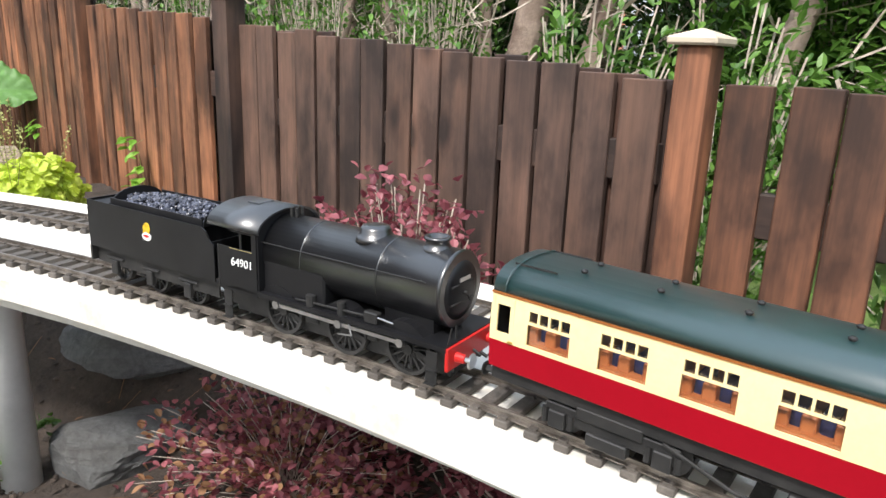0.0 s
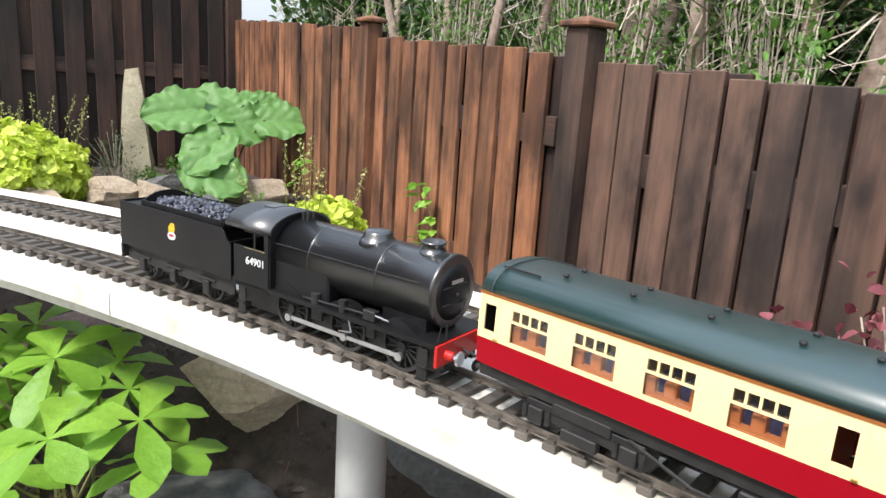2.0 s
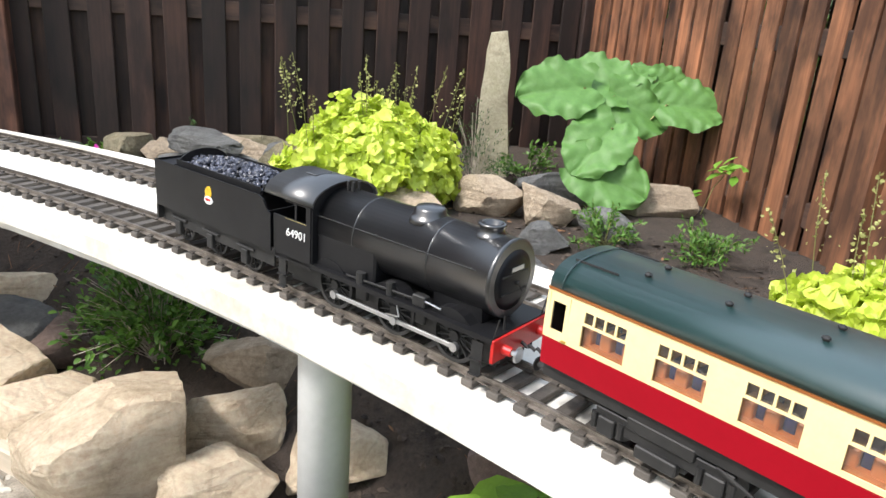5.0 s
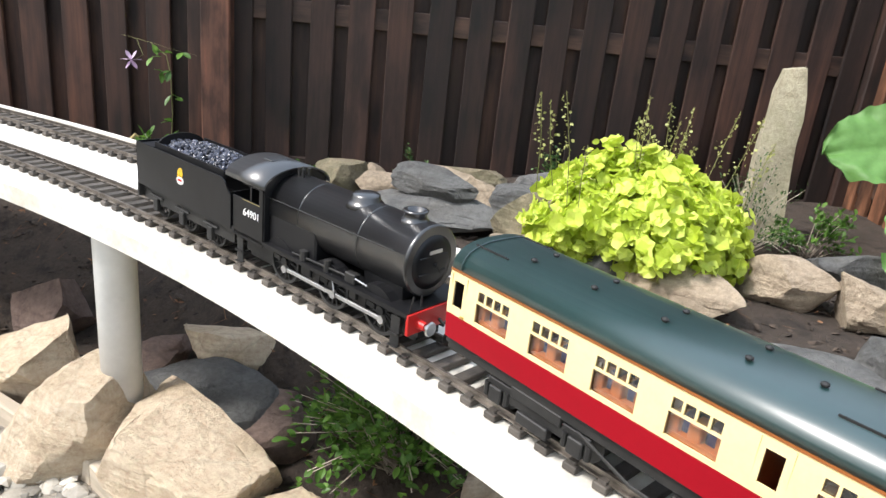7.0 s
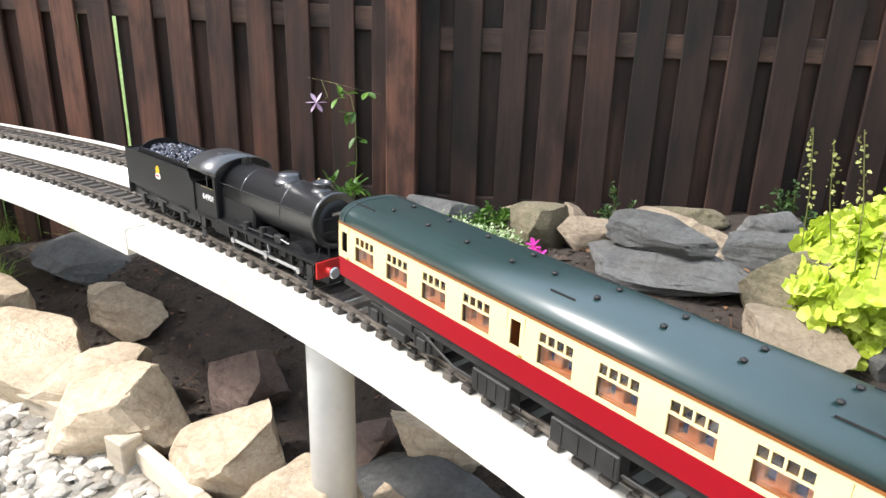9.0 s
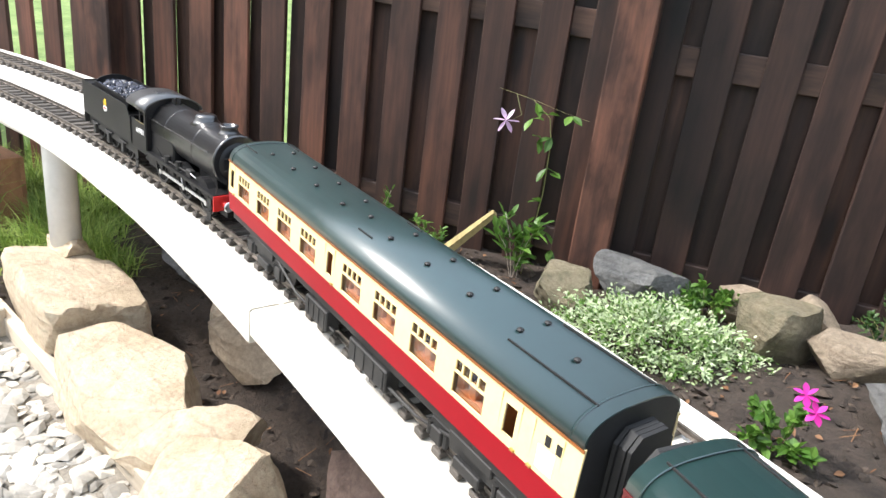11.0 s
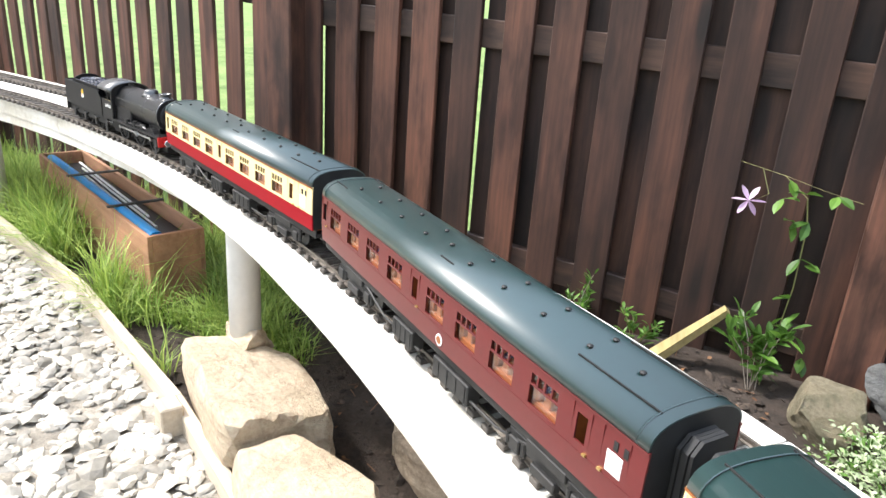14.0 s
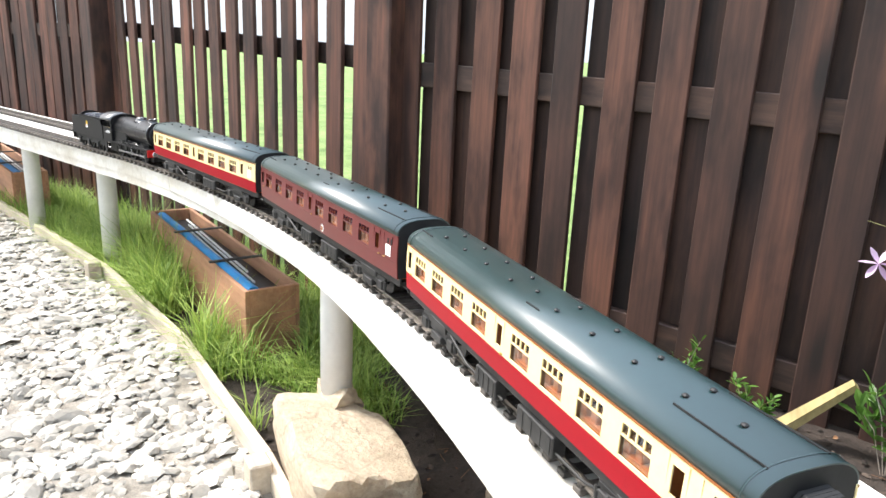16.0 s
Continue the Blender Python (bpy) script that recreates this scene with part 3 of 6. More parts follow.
def peg(x, y, rz):
    bm = bmesh.new()
    cuboid(bm, (0.05, 0.042, 0.14), Matrix.Translation((0, 0, 0.0)), 0.003)
    tagged(part("peg", bm, KERB_WOOD, None, "short square timber peg beside the gravel edging", m=pose(x, y, -0.43, 0, 0, rz)), category="peg", group="edging pegs")


for x, y, rz in ((0.055, 0.675, -25), (-0.725, 0.99, -22), (-2.12, 1.35, -10), (0.36, 0.46, -35)):
    peg(x, y, rz)


# ---- train ----
L, HW, ZT, ZB, ZS = 0.606, 0.0430, 0.1192, 0.0565, 0.0793   # coach length, half width, cantrail, sill, colour split
WINDOWS = [0.0335 + 0.0590 * i for i in range(4)] + [0.3023 + 0.0590 * i for i in range(4)]
ROOF_H = 0.0205
SLITS = (0.0060, 0.2711, 0.5368)                           # narrow windows
WW, W0, W1, WM = 0.0360, 0.0828, 0.1100, 0.1005             # width, bottom, top, bar


def openings(u, z):
    """Whether a place on the side is open: four small panes over one wide pane, and narrow windows."""
    for w in WINDOWS:
        if w < u < w + WW:
            if W0 < z < WM - 0.0009:
                return True
            if WM + 0.0009 < z < W1:
                k = (u - w) / WW * 4
                return 0.1 < k % 1 < 0.9
    for w in SLITS:
        if w < u < w + 0.0115 and 0.0865 < z < W1 - 0.001:
            return True
    return False


def side_mesh(z0, z1, sign, with_openings=True):
    us = {0.0, L}
    for w in WINDOWS:
        us |= {w, w + WW}
        for k in range(4):
            us |= {w + WW * (k + 0.1) / 4, w + WW * (k + 0.9) / 4}
    for w in SLITS:
        us |= {w, w + 0.0115}
    zs = sorted({z for z in (z0, W0, WM - 0.0009, WM + 0.0009, 0.0865, W1 - 0.001, W1, z1) if z0 <= z <= z1})
    us = sorted(us)
    verts, faces, idx = [], [], {}

    def v(u, z, t):
        key = (round(u, 6), round(z, 6), t)
        if key not in idx:
            idx[key] = len(verts)
            bow = 0.0012 * math.sin(math.pi * (z - ZB) / (ZT - ZB))
            verts.append((sign * (HW - t + bow), L / 2 - u, z))
        return idx[key]
    cells = {}
    for i in range(len(us) - 1):
        for j in range(len(zs) - 1):
            cells[i, j] = not (with_openings and openings((us[i] + us[i + 1]) / 2, (zs[j] + zs[j + 1]) / 2))
    T = 0.0015
    for (i, j), solid in cells.items():
        if not solid:
            continue
        u0, u1, a, b = us[i], us[i + 1], zs[j], zs[j + 1]
        faces.append((v(u0, a, 0), v(u1, a, 0), v(u1, b, 0), v(u0, b, 0)))
        faces.append((v(u0, a, T), v(u0, b, T), v(u1, b, T), v(u1, a, T)))
        for (di, dj), (s, t2) in {(-1, 0): ((u0, a), (u0, b)), (1, 0): ((u1, b), (u1, a)), (0, -1): ((u1, a), (u0, a)), (0, 1): ((u0, b), (u1, b))}.items():
            if not cells.get((i + di, j + dj), False):
                faces.append((v(*s, 0), v(*t2, 0), v(*t2, T), v(*s, T)))
    return verts, faces


def roof_outline(grow=0.0, n=14):
    out = []
    for k in range(n + 1):
        a = math.pi * k / n
        c, s = math.cos(a), math.sin(a)
        out.append(((HW + 0.0008 + grow) * math.copysign(abs(c) ** 0.72, c), ZT + (ROOF_H + grow) * abs(s) ** 0.85))
    return out


def roof_z(x):
    """The roof's height at a distance x from its ridge line."""
    c = (abs(x) / (HW + 0.0008)) ** (1 / 0.72)
    return ZT + ROOF_H * math.sqrt(1 - c * c) ** 0.85


def bogie(parent, y):
    bm = bmesh.new()
    for sx in (-1, 1):
        span(bm, sx * 0.034 - 0.002, sx * 0.034 + 0.002, y - 0.053, y + 0.053, 0.027, 0.041, 0.001)
        span(bm, sx * 0.0355 - 0.003, sx * 0.0355 + 0.003, y - 0.026, y + 0.026, 0.036, 0.046, 0.001)
        for dy in (-0.0415, 0.0415):
            span(bm, sx * 0.0355 - 0.004, sx * 0.0355 + 0.004, y + dy - 0.007, y + dy + 0.007, 0.022, 0.036, 0.001)
            for k in (-1, 1):
                rod(bm, (sx * 0.036, y + dy + k * 0.011, 0.024), (sx * 0.036, y + dy + k * 0.011, 0.036), 0.0028, seg=8)
        span(bm, sx * 0.036 - 0.004, sx * 0.036 + 0.004, y - 0.016, y + 0.016, 0.019, 0.029, 0.001)
    span(bm, -0.03, 0.03, y - 0.012, y + 0.012, 0.03, 0.044)
    part("bogie_frame", bm, UNDER_BLACK, parent)
    for dy in (-0.0415, 0.0415):
        bm = bmesh.new()
        m = pose(0, y + dy, 0.0292, 0, 90)
        for sx in (-1, 1):
            turned(bm, [(0.0165, sx * 0.0215 - 0.002), (0.0155, sx * 0.0215 + 0.002)], m, 20)
        rod(bm, (-0.03, y + dy, 0.0292), (0.03, y + dy, 0.0292), 0.002)
        part("wheelset", bm, UNDER_BLACK, parent, smooth=False)


def coach(name, label, maroon):
    up, low = (MAROON, MAROON) if maroon else (CREAM, CRIMSON)
    ob = thing(name, label, "coach", "train of coaches")
    for s in (-1, 1):
        v, f = side_mesh(ZS, ZT, s)
        sheet("upper_side", v, f, up, ob)
        v, f = side_mesh(ZB, ZS, s, False)
        sheet("lower_side", v, f, low, ob)
        bm = bmesh.new()
        span(bm, s * (HW + 0.0004) - 0.0006, s * (HW + 0.0004) + 0.0006, -L / 2, L / 2, ZT - 0.0022, ZT - 0.0004)
        if maroon:
            span(bm, s * (HW + 0.0011) - 0.0004, s * (HW + 0.0011) + 0.0004, -L / 2, L / 2, 0.0788, 0.0795)
        part("lining", bm, MAROON if maroon else LINING, ob)
        for w in WINDOWS:
            bm = bmesh.new()
            span(bm, s * (HW - 0.0012) - 0.0003, s * (HW - 0.0012) + 0.0003, L / 2 - w - WW, L / 2 - w, W0, W1)
            part("window_pane", bm, GLASS, ob).visible_shadow = False
        bm = bmesh.new()
        for u in (0.003, 0.021, 0.267, 0.287, 0.5325, 0.5525, 0.565, 0.591):      # door edges, hinges and handles
            span(bm, s * (HW + 0.0006) - 0.0006, s * (HW + 0.0006) + 0.0006, L / 2 - u - 0.0003, L / 2 - u + 0.0003, ZS + 0.001, ZT - 0.004)
        tagged(part("door_edges", bm, up, ob), kind="stuff")
        bm = bmesh.new()
        for u in (0.0195, 0.285, 0.5505, 0.567):
            span(bm, s * (HW + 0.002) - 0.001, s * (HW + 0.002) + 0.001, L / 2 - u - 0.0018, L / 2 - u + 0.0018, 0.0800, 0.0815)
        tagged(part("door_handles", bm, BRASS, ob), kind="stuff")
        bm = bmesh.new()
        span(bm, s * (HW + 0.0008) - 0.0006, s * (HW + 0.0008) + 0.0006, L / 2 - 0.5865, L / 2 - 0.5705, 0.0835, 0.1005, 0.0005)
        part("door_blind", bm, WHITE_TRIM, ob, "white panel on the end door")
        bm = bmesh.new()
        for u in (0.5760, 0.5860):
            span(bm, s * (HW + 0.0010) - 0.0004, s * (HW + 0.0010) + 0.0004, L / 2 - u - 0.0042, L / 2 - u, 0.1028, 0.1100)
        part("door_light", bm, BELLOWS, ob)
    if maroon:
        bm = bmesh.new()
        turned(bm, [(0.0062, 0), (0.006, 0.0006)], pose(-HW - 0.0006, -0.03, 0.066, 0, -90), 20)
        disc = part("round_emblem", bm, WHITE_TRIM, ob, "small round emblem, white ring")
        bm = bmesh.new()
        turned(bm, [(0.0042, 0.0006), (0.004, 0.001)], pose(-HW - 0.0006, -0.03, 0.066, 0, -90), 20)
        part("emblem_centre", bm, LINING, disc)
    # roof with ribs, gutters and ventilators
    bm = bmesh.new()
    drawn(bm, roof_outline(), -L / 2 + 0.001, L / 2 - 0.001)
    roof = part("roof", bm, ROOF_GREEN, ob, "dark green-grey curved roof")
    for poly in roof.data.polygons:
        poly.use_smooth = abs(poly.normal.y) < 0.5
    for y in (L / 2 - 0.012, -L / 2 + 0.012):
        bm = bmesh.new()
        o = [(x * 1.006, z + 0.0007) for x, z in roof_outline()]
        pts = [Vector((x, y, z)) for x, z in o]
        for p, q in zip(pts, pts[1:]):
            rod(bm, p, q, 0.0006, seg=5)
        part("roof_rib", bm, ROOF_GREEN, ob)
    for u0, u1 in ((0.51, 0.595), (0.008, 0.045), (0.295, 0.32)):
        for x in (-0.026, 0.026):
            bm = bmesh.new()
            span(bm, x - 0.0005, x + 0.0005, L / 2 - u1, L / 2 - u0, roof_z(0.026) - 0.0015, roof_z(0.026) + 0.0012)
            part("rain_strip", bm, UNDER_BLACK, ob)
    bm = bmesh.new()
    turned(bm, [(0.0020, 0), (0.0020, 0.0013), (0.0028, 0.0016), (0.0028, 0.0024), (0.0013, 0.0034)], seg=8)
    me = bpy.data.meshes.new("ventilator")
    bm.to_mesh(me)
    bm.free()
    me.materials.append(UNDER_BLACK)
    for i, u in enumerate([0.060 + 0.0590 * k for k in range(4)] + [0.278] + [0.330 + 0.0590 * k for k in range(4)] + [0.554]):
        for x in ((-0.013, 0.013) if i not in (4, 9) else (-0.004,)):
            share("ventilator", me, ob, pose(x, L / 2 - u, roof_z(x) - 0.0006))
    # ends, gangways, underframe
    for s in (-1, 1):
        bm = bmesh.new()
        y = s * (L / 2 - 0.002)
        drawn(bm, [(-HW + 0.002, ZB), (HW - 0.002, ZB)] + [(x * 0.97, z - 0.001) for x, z in roof_outline()], y - 0.0012, y + 0.0012)
        part("coach_end", bm, BELLOWS, ob, "black coach end")
        bm = bmesh.new()
        for k in range(4):
            y0 = s * (L / 2 + 0.001 + k * 0.0033)
            w = 0.0205 - (0.0015 if k % 2 else 0)
            drawn(bm, [(-w, 0.045), (w, 0.045), (w, 0.118), (w * 0.6, 0.127), (-w * 0.6, 0.127), (-w, 0.118)], min(y0, y0 + s * 0.003), max(y0, y0 + s * 0.003))
        part("gangway", bm, BELLOWS, ob)
        for x in (-0.027, 0.027):
            bm = bmesh.new()
            rod(bm, (x, s * (L / 2 - 0.004), 0.0435), (x, s * (L / 2 + 0.012), 0.0435), 0.0028)
            turned(bm, [(0.0062, 0), (0.0055, 0.0015)], pose(x, s * (L / 2 + 0.0125), 0.0435, -90 * s), 14)
            part("buffer", bm, UNDER_BLACK, ob)
    bm = bmesh.new()
    for s in (-1, 1):
        span(bm, s * 0.0365 - 0.0012, s * 0.0365 + 0.0012, -L / 2, L / 2, 0.044, ZB + 0.0005)
        for y0, y1 in ((-0.13, -0.02), (0.02, 0.11)):
            rod(bm, (s * 0.037, y0, 0.027), (s * 0.037, y1, 0.027), 0.0015, seg=6)
        for y in (-0.13, 0.11):
            rod(bm, (s * 0.037, y, 0.027), (s * 0.037, y * 1.45, 0.042), 0.0015, seg=6)
    span(bm, -0.0355, 0.0355, -L / 2, L / 2, 0.0455, 0.0505)
    part("underframe", bm, UNDER_BLACK, ob)
    for y, w in ((-0.05, 0.034), (0.055, 0.024)):
        for sx in (-1, 1):
            bm = bmesh.new()
            span(bm, sx * 0.0335 - 0.0075, sx * 0.0335 + 0.0075, y - w, y + w, 0.0205, 0.0425, 0.0012)
            for k in range(4):
                span(bm, sx * 0.041 - 0.0006, sx * 0.041 + 0.0006, y - w + 0.004 + k * w / 2, y - w + 0.011 + k * w / 2, 0.023, 0.040)
            part("battery_box", bm, UNDER_BLACK, ob)
    for y in (-0.2, 0.2):
        bogie(ob, y)
    # inside
    bm = bmesh.new()
    span(bm, -0.038, 0.038, -L / 2 + 0.005, L / 2 - 0.005, 0.0535, 0.056)
    span(bm, 0.0005, 0.0020, L / 2 - 0.264, L / 2 - 0.025, 0.056, 0.112)
    span(bm, 0.0005, 0.0020, L / 2 - 0.530, L / 2 - 0.292, 0.056, 0.112)
    for u in (0.024, 0.265, 0.290, 0.5305):
        span(bm, -0.04, 0.04, L / 2 - u - 0.0008, L / 2 - u + 0.0008, 0.056, 0.118)
    for w in WINDOWS:
        for k, wd in ((0.04, 0.004), (0.46, 0.0045), (0.96, 0.004)):
            u = w + WW * k
            for sx in (-1, 1):
                span(bm, sx * 0.030 - 0.008, sx * 0.030 + 0.008, L / 2 - u - wd, L / 2 - u + wd, 0.056, 0.0955, 0.001)
        span(bm, -0.039, 0.039, L / 2 - w - WW, L / 2 - w, 0.0775, 0.0845)
    part("partition", bm, INSIDE_WOOD, ob, "orange-brown wooden partitions")
    for w in WINDOWS:
        bm = bmesh.new()
        for k, tilt in ((0.25, -1), (0.72, 1)):
            u = w + WW * k
            for x0, x1 in ((-0.033, -0.010), (0.010, 0.033)):
                span(bm, x0, x1, L / 2 - u - 0.0042, L / 2 - u + 0.0042, 0.058, 0.0975, 0.0015)
        part("seat", bm, SEAT_BLUE, ob, "dark blue coach seats")
    return ob


COACHES = [coach("passenger_coach", "crimson and cream model coach, green-grey roof, behind the engine", False)]
COACHES.append(coach("passenger_coach", "maroon model coach with dark green-grey roof, between two cream ones", True))
COACHES.append(copy_thing(COACHES[0], Matrix()))
tagged(COACHES[2], "crimson and cream model coach, green-grey roof, last in train")


def emblem(parent, x, y, z):
    bm = bmesh.new()
    for dy, dz, ry, rz in ((0.0, 0.0105, 0.0062, 0.0052), (-0.001, 0.0145, 0.0042, 0.0028), (0.001, 0.006, 0.0055, 0.003)):
        turned(bm, [(1, 0), (0.98, 0.0005)], Matrix.Translation((x, y + dy, z + dz)) @ pose(0, 0, 0, 0, -90) @ Matrix.Diagonal((rz, ry, 1, 1)), 16)
    e = part("emblem", bm, YELLOW, parent, "small yellow and white painted emblem")
    bm = bmesh.new()
    turned(bm, [(1, 0), (0.98, 0.0009)], Matrix.Translation((x, y, z + 0.0015)) @ pose(0, 0, 0, 0, -90) @ Matrix.Diagonal((0.0048, 0.0078, 1, 1)), 18)
    part("emblem_ring", bm, WHITE_TRIM, e)
    bm = bmesh.new()
    turned(bm, [(1, 0), (0.98, 0.0013)], Matrix.Translation((x, y, z + 0.0022)) @ pose(0, 0, 0, 0, -90) @ Matrix.Diagonal((0.0016, 0.0052, 1, 1)), 14)
    part("emblem_bar", bm, RED, e)


def wheelset(parent, y, r, spokes, tread=0.0235, centre=None):
    """Wheels and axle about their own origin, so that they can turn."""
    z = 0.0138 + r
    ob_bm = bmesh.new()
    for s in (-1, 1):
        x = s * tread
        n = 28
        for r0, r1, w in ((r * 0.86, r, 0.0028), (0.0, r * 0.2, 0.004)):
            ring = []
            for k in range(n):
                a = 2 * math.pi * k / n
                ring.append([ob_bm.verts.new((x + dx, rr * math.cos(a), rr * math.sin(a))) for rr, dx in ((max(r0, 1e-4), -w), (r1, -w), (r1, w), (max(r0, 1e-4), w))])
            for k in range(n):
                p, q = ring[k], ring[(k + 1) % n]
                for j in range(4):
                    ob_bm.faces.new((p[j], p[(j + 1) % 4], q[(j + 1) % 4], q[j]))
        for k in range(spokes):
            a = 2 * math.pi * k / spokes
            rod(ob_bm, (x, r * 0.15 * math.cos(a), r * 0.15 * math.sin(a)), (x, r * 0.9 * math.cos(a), r * 0.9 * math.sin(a)), 0.0013, 0.001, 5)
        if spokes > 12:
            cuboid(ob_bm, (0.004, r * 0.5, r * 0.22), Matrix.Translation((x, -r * 0.62, 0)))
    rod(ob_bm, (-tread, 0, 0), (tread, 0, 0), 0.003)
    bmesh.ops.recalc_face_normals(ob_bm, faces=ob_bm.faces)
    ob = part("wheelset", ob_bm, UNDER_BLACK, parent)
    ob.matrix_basis = pose(0, y, z)
    return ob, z


# Local y of the engine runs towards its tender; 0 lies at the leading coach's end.
DRIVE_R, CRANK = 0.0245, 0.0085
engine = thing("steam_locomotive", "black model steam locomotive and tender running tender first", "locomotive")
LY = 0.20                    # the engine's own origin along the train


def build_engine():
    ob, y = engine, lambda v: 0.0361 + (v - 0.04) * 0.936 - LY
    bm = bmesh.new()
    turned(bm, [(0.0335, y(0.0535)), (0.0347, y(0.0545)), (0.0347, y(0.0575)), (0.0343, y(0.058)), (0.0343, y(0.276))], pose(0, 0, 0.0955, -90), 48)
    boiler = part("boiler", bm, LOCO_BLACK, ob, "black boiler with soft sheen", smooth=False)
    for p in boiler.data.polygons:
        p.use_smooth = abs(p.normal.y) < 0.5
    for v in (0.126, 0.222):
        bm = bmesh.new()
        turned(bm, [(0.03445, y(v - 0.0008)), (0.03445, y(v + 0.0008))], pose(0, 0, 0.0955, -90), 48)
        part("boiler_band", bm, LOCO_BLACK, boiler, smooth=True)
    bm = bmesh.new()     # smokebox door
    turned(bm, [(0.008, 0), (0.019, 0.0015), (0.0265, 0.0035), (0.0265, 0.006)], pose(0, y(0.0495), 0.0945, -90), 32)
    door = part("smokebox_door", bm, LOCO_MATTE, boiler, smooth=True)
    bm = bmesh.new()
    rod(bm, (0, y(0.051), 0.0935), (0, y(0.046), 0.0935), 0.0018)
    rod(bm, (0, y(0.047), 0.0935), (0.006, y(0.047), 0.085), 0.0007, seg=6)
    for dz in (0.008, -0.008):
        rod(bm, (-0.02, y(0.0505), 0.0935 + dz), (0.016, y(0.0505), 0.0935 + dz), 0.0010, seg=6)
    part("door_hinges", bm, UNDER_BLACK, boiler)
    bm = bmesh.new()     # plain bars in place of the front plate
    cuboid(bm, (0.017, 0.0008, 0.0035), Matrix.Translation((0, y(0.0495), 0.106)))
    part("front_plate", bm, STEEL, boiler)
    bm = bmesh.new()     # chimney and dome
    turned(bm, [(0.0160, -0.004), (0.0130, 0.000), (0.0112, 0.002), (0.0105, 0.006), (0.0122, 0.0072), (0.0122, 0.0092), (0.0085, 0.0094), (0.0080, 0.002)], pose(0, y(0.081), 0.1290), 28)
    part("chimney", bm, LOCO_BLACK, ob, smooth=True)
    bm = bmesh.new()
    turned(bm, [(0.0215, -0.006), (0.0175, -0.0015), (0.0150, 0.0010), (0.0145, 0.0050), (0.0125, 0.0072), (0.007, 0.0082), (0.0005, 0.0085)], pose(0, y(0.154), 0.1292), 28)
    part("dome", bm, LOCO_BLACK, ob, smooth=True)
    bm = bmesh.new()
    for dy in (0.256, 0.263):
        rod(bm, (-0.004, y(dy), 0.127), (-0.004, y(dy), 0.1385), 0.0018)
        rod(bm, (0.004, y(dy), 0.127), (0.004, y(dy), 0.1385), 0.0018)
    part("safety_valve", bm, UNDER_BLACK, ob)
    bm = bmesh.new()
    for s in (-1, 1):
        rod(bm, (s * 0.0355, y(0.068), 0.1075), (s * 0.0355, y(0.274), 0.1075), 0.0006, seg=6)
        for v in (0.075, 0.13, 0.19, 0.25):
            rod(bm, (s * 0.030, y(v), 0.1065), (s * 0.0355, y(v), 0.1072), 0.0009, seg=6)
    part("handrail", bm, UNDER_BLACK, ob)
    # firebox sides and footplate
    bm = bmesh.new()
    span(bm, -0.0165, 0.0165, y(0.050), y(0.338), 0.019, 0.0555, 0.001)
    part("inside_frame", bm, UNDER_BLACK, ob)
    bm = bmesh.new()
    span(bm, -0.0335, 0.0335, y(0.190), y(0.275), 0.058, 0.096, 0.002)
    part("firebox", bm, LOCO_MATTE, ob)
    bm = bmesh.new()
    drawn(bm, [(-0.022, 0.052), (0.022, 0.052), (0.026, 0.09), (-0.026, 0.09)], y(0.066), y(0.122))
    part("smokebox_saddle", bm, LOCO_MATTE, ob)
    bm = bmesh.new()
    for s in (-1, 1):
        span(bm, s * 0.0405 - 0.0007, s * 0.0405 + 0.0007, y(0.040), y(0.340), 0.0530, 0.0565)
    span(bm, -0.041, 0.041, y(0.040), y(0.340), 0.0555, 0.0575)
    part("footplate", bm, LOCO_MATTE, ob)
    for v in (0.092, 0.168, 0.254):
        for s in (-1, 1):
            bm = bmesh.new()
            n = 12
            out = [(math.cos(math.pi * k / n) * 0.0265, 0.0415 + max(0.0, math.sin(math.pi * k / n)) * 0.0255) for k in range(n + 1)]
            va = [bm.verts.new((s * 0.021, y(v) + a, max(b, 0.0565))) for a, b in out]
            vb = [bm.verts.new((s * 0.0345, y(v) + a, max(b, 0.0565))) for a, b in out]
            for k in range(n):
                bm.faces.new((va[k], va[k + 1], vb[k + 1], vb[k]))
            bm.faces.new(va)
            bm.faces.new(vb)
            bmesh.ops.recalc_face_normals(bm, faces=bm.faces)
            part("splasher", bm, LOCO_MATTE, ob)
    # frames, motion brackets, sandboxes, steps
    bm = bmesh.new()
    for s in (-1, 1):
        span(bm, s * 0.018 - 0.001, s * 0.018 + 0.001, y(0.045), y(0.342), 0.026, 0.056)
        span(bm, s * 0.026 - 0.002, s * 0.026 + 0.002, y(0.205), y(0.222), 0.035, 0.0555, 0.001)
        span(bm, s * 0.026 - 0.002, s * 0.026 + 0.002, y(0.128), y(0.140), 0.036, 0.0555, 0.001)
        for v in (0.050, 0.318):
            span(bm, s * 0.039 - 0.0005, s * 0.039 + 0.0005, y(v), y(v + 0.012), 0.020, 0.050)
            span(bm, s * 0.0385 - 0.004, s * 0.0385 + 0.002, y(v), y(v + 0.012), 0.020, 0.0212)
            span(bm, s * 0.0385 - 0.004, s * 0.0385 + 0.002, y(v), y(v + 0.012), 0.033, 0.0342)
        rod(bm, (s * 0.037, y(0.225), 0.060), (s * 0.037, y(0.12), 0.064), 0.0012, seg=6)
        rod(bm, (s * 0.036, y(0.165), 0.0575), (s * 0.036, y(0.165), 0.070), 0.004, seg=10)
        rod(bm, (s * 0.036, y(0.205), 0.0575), (s * 0.036, y(0.205), 0.068), 0.005, seg=10)
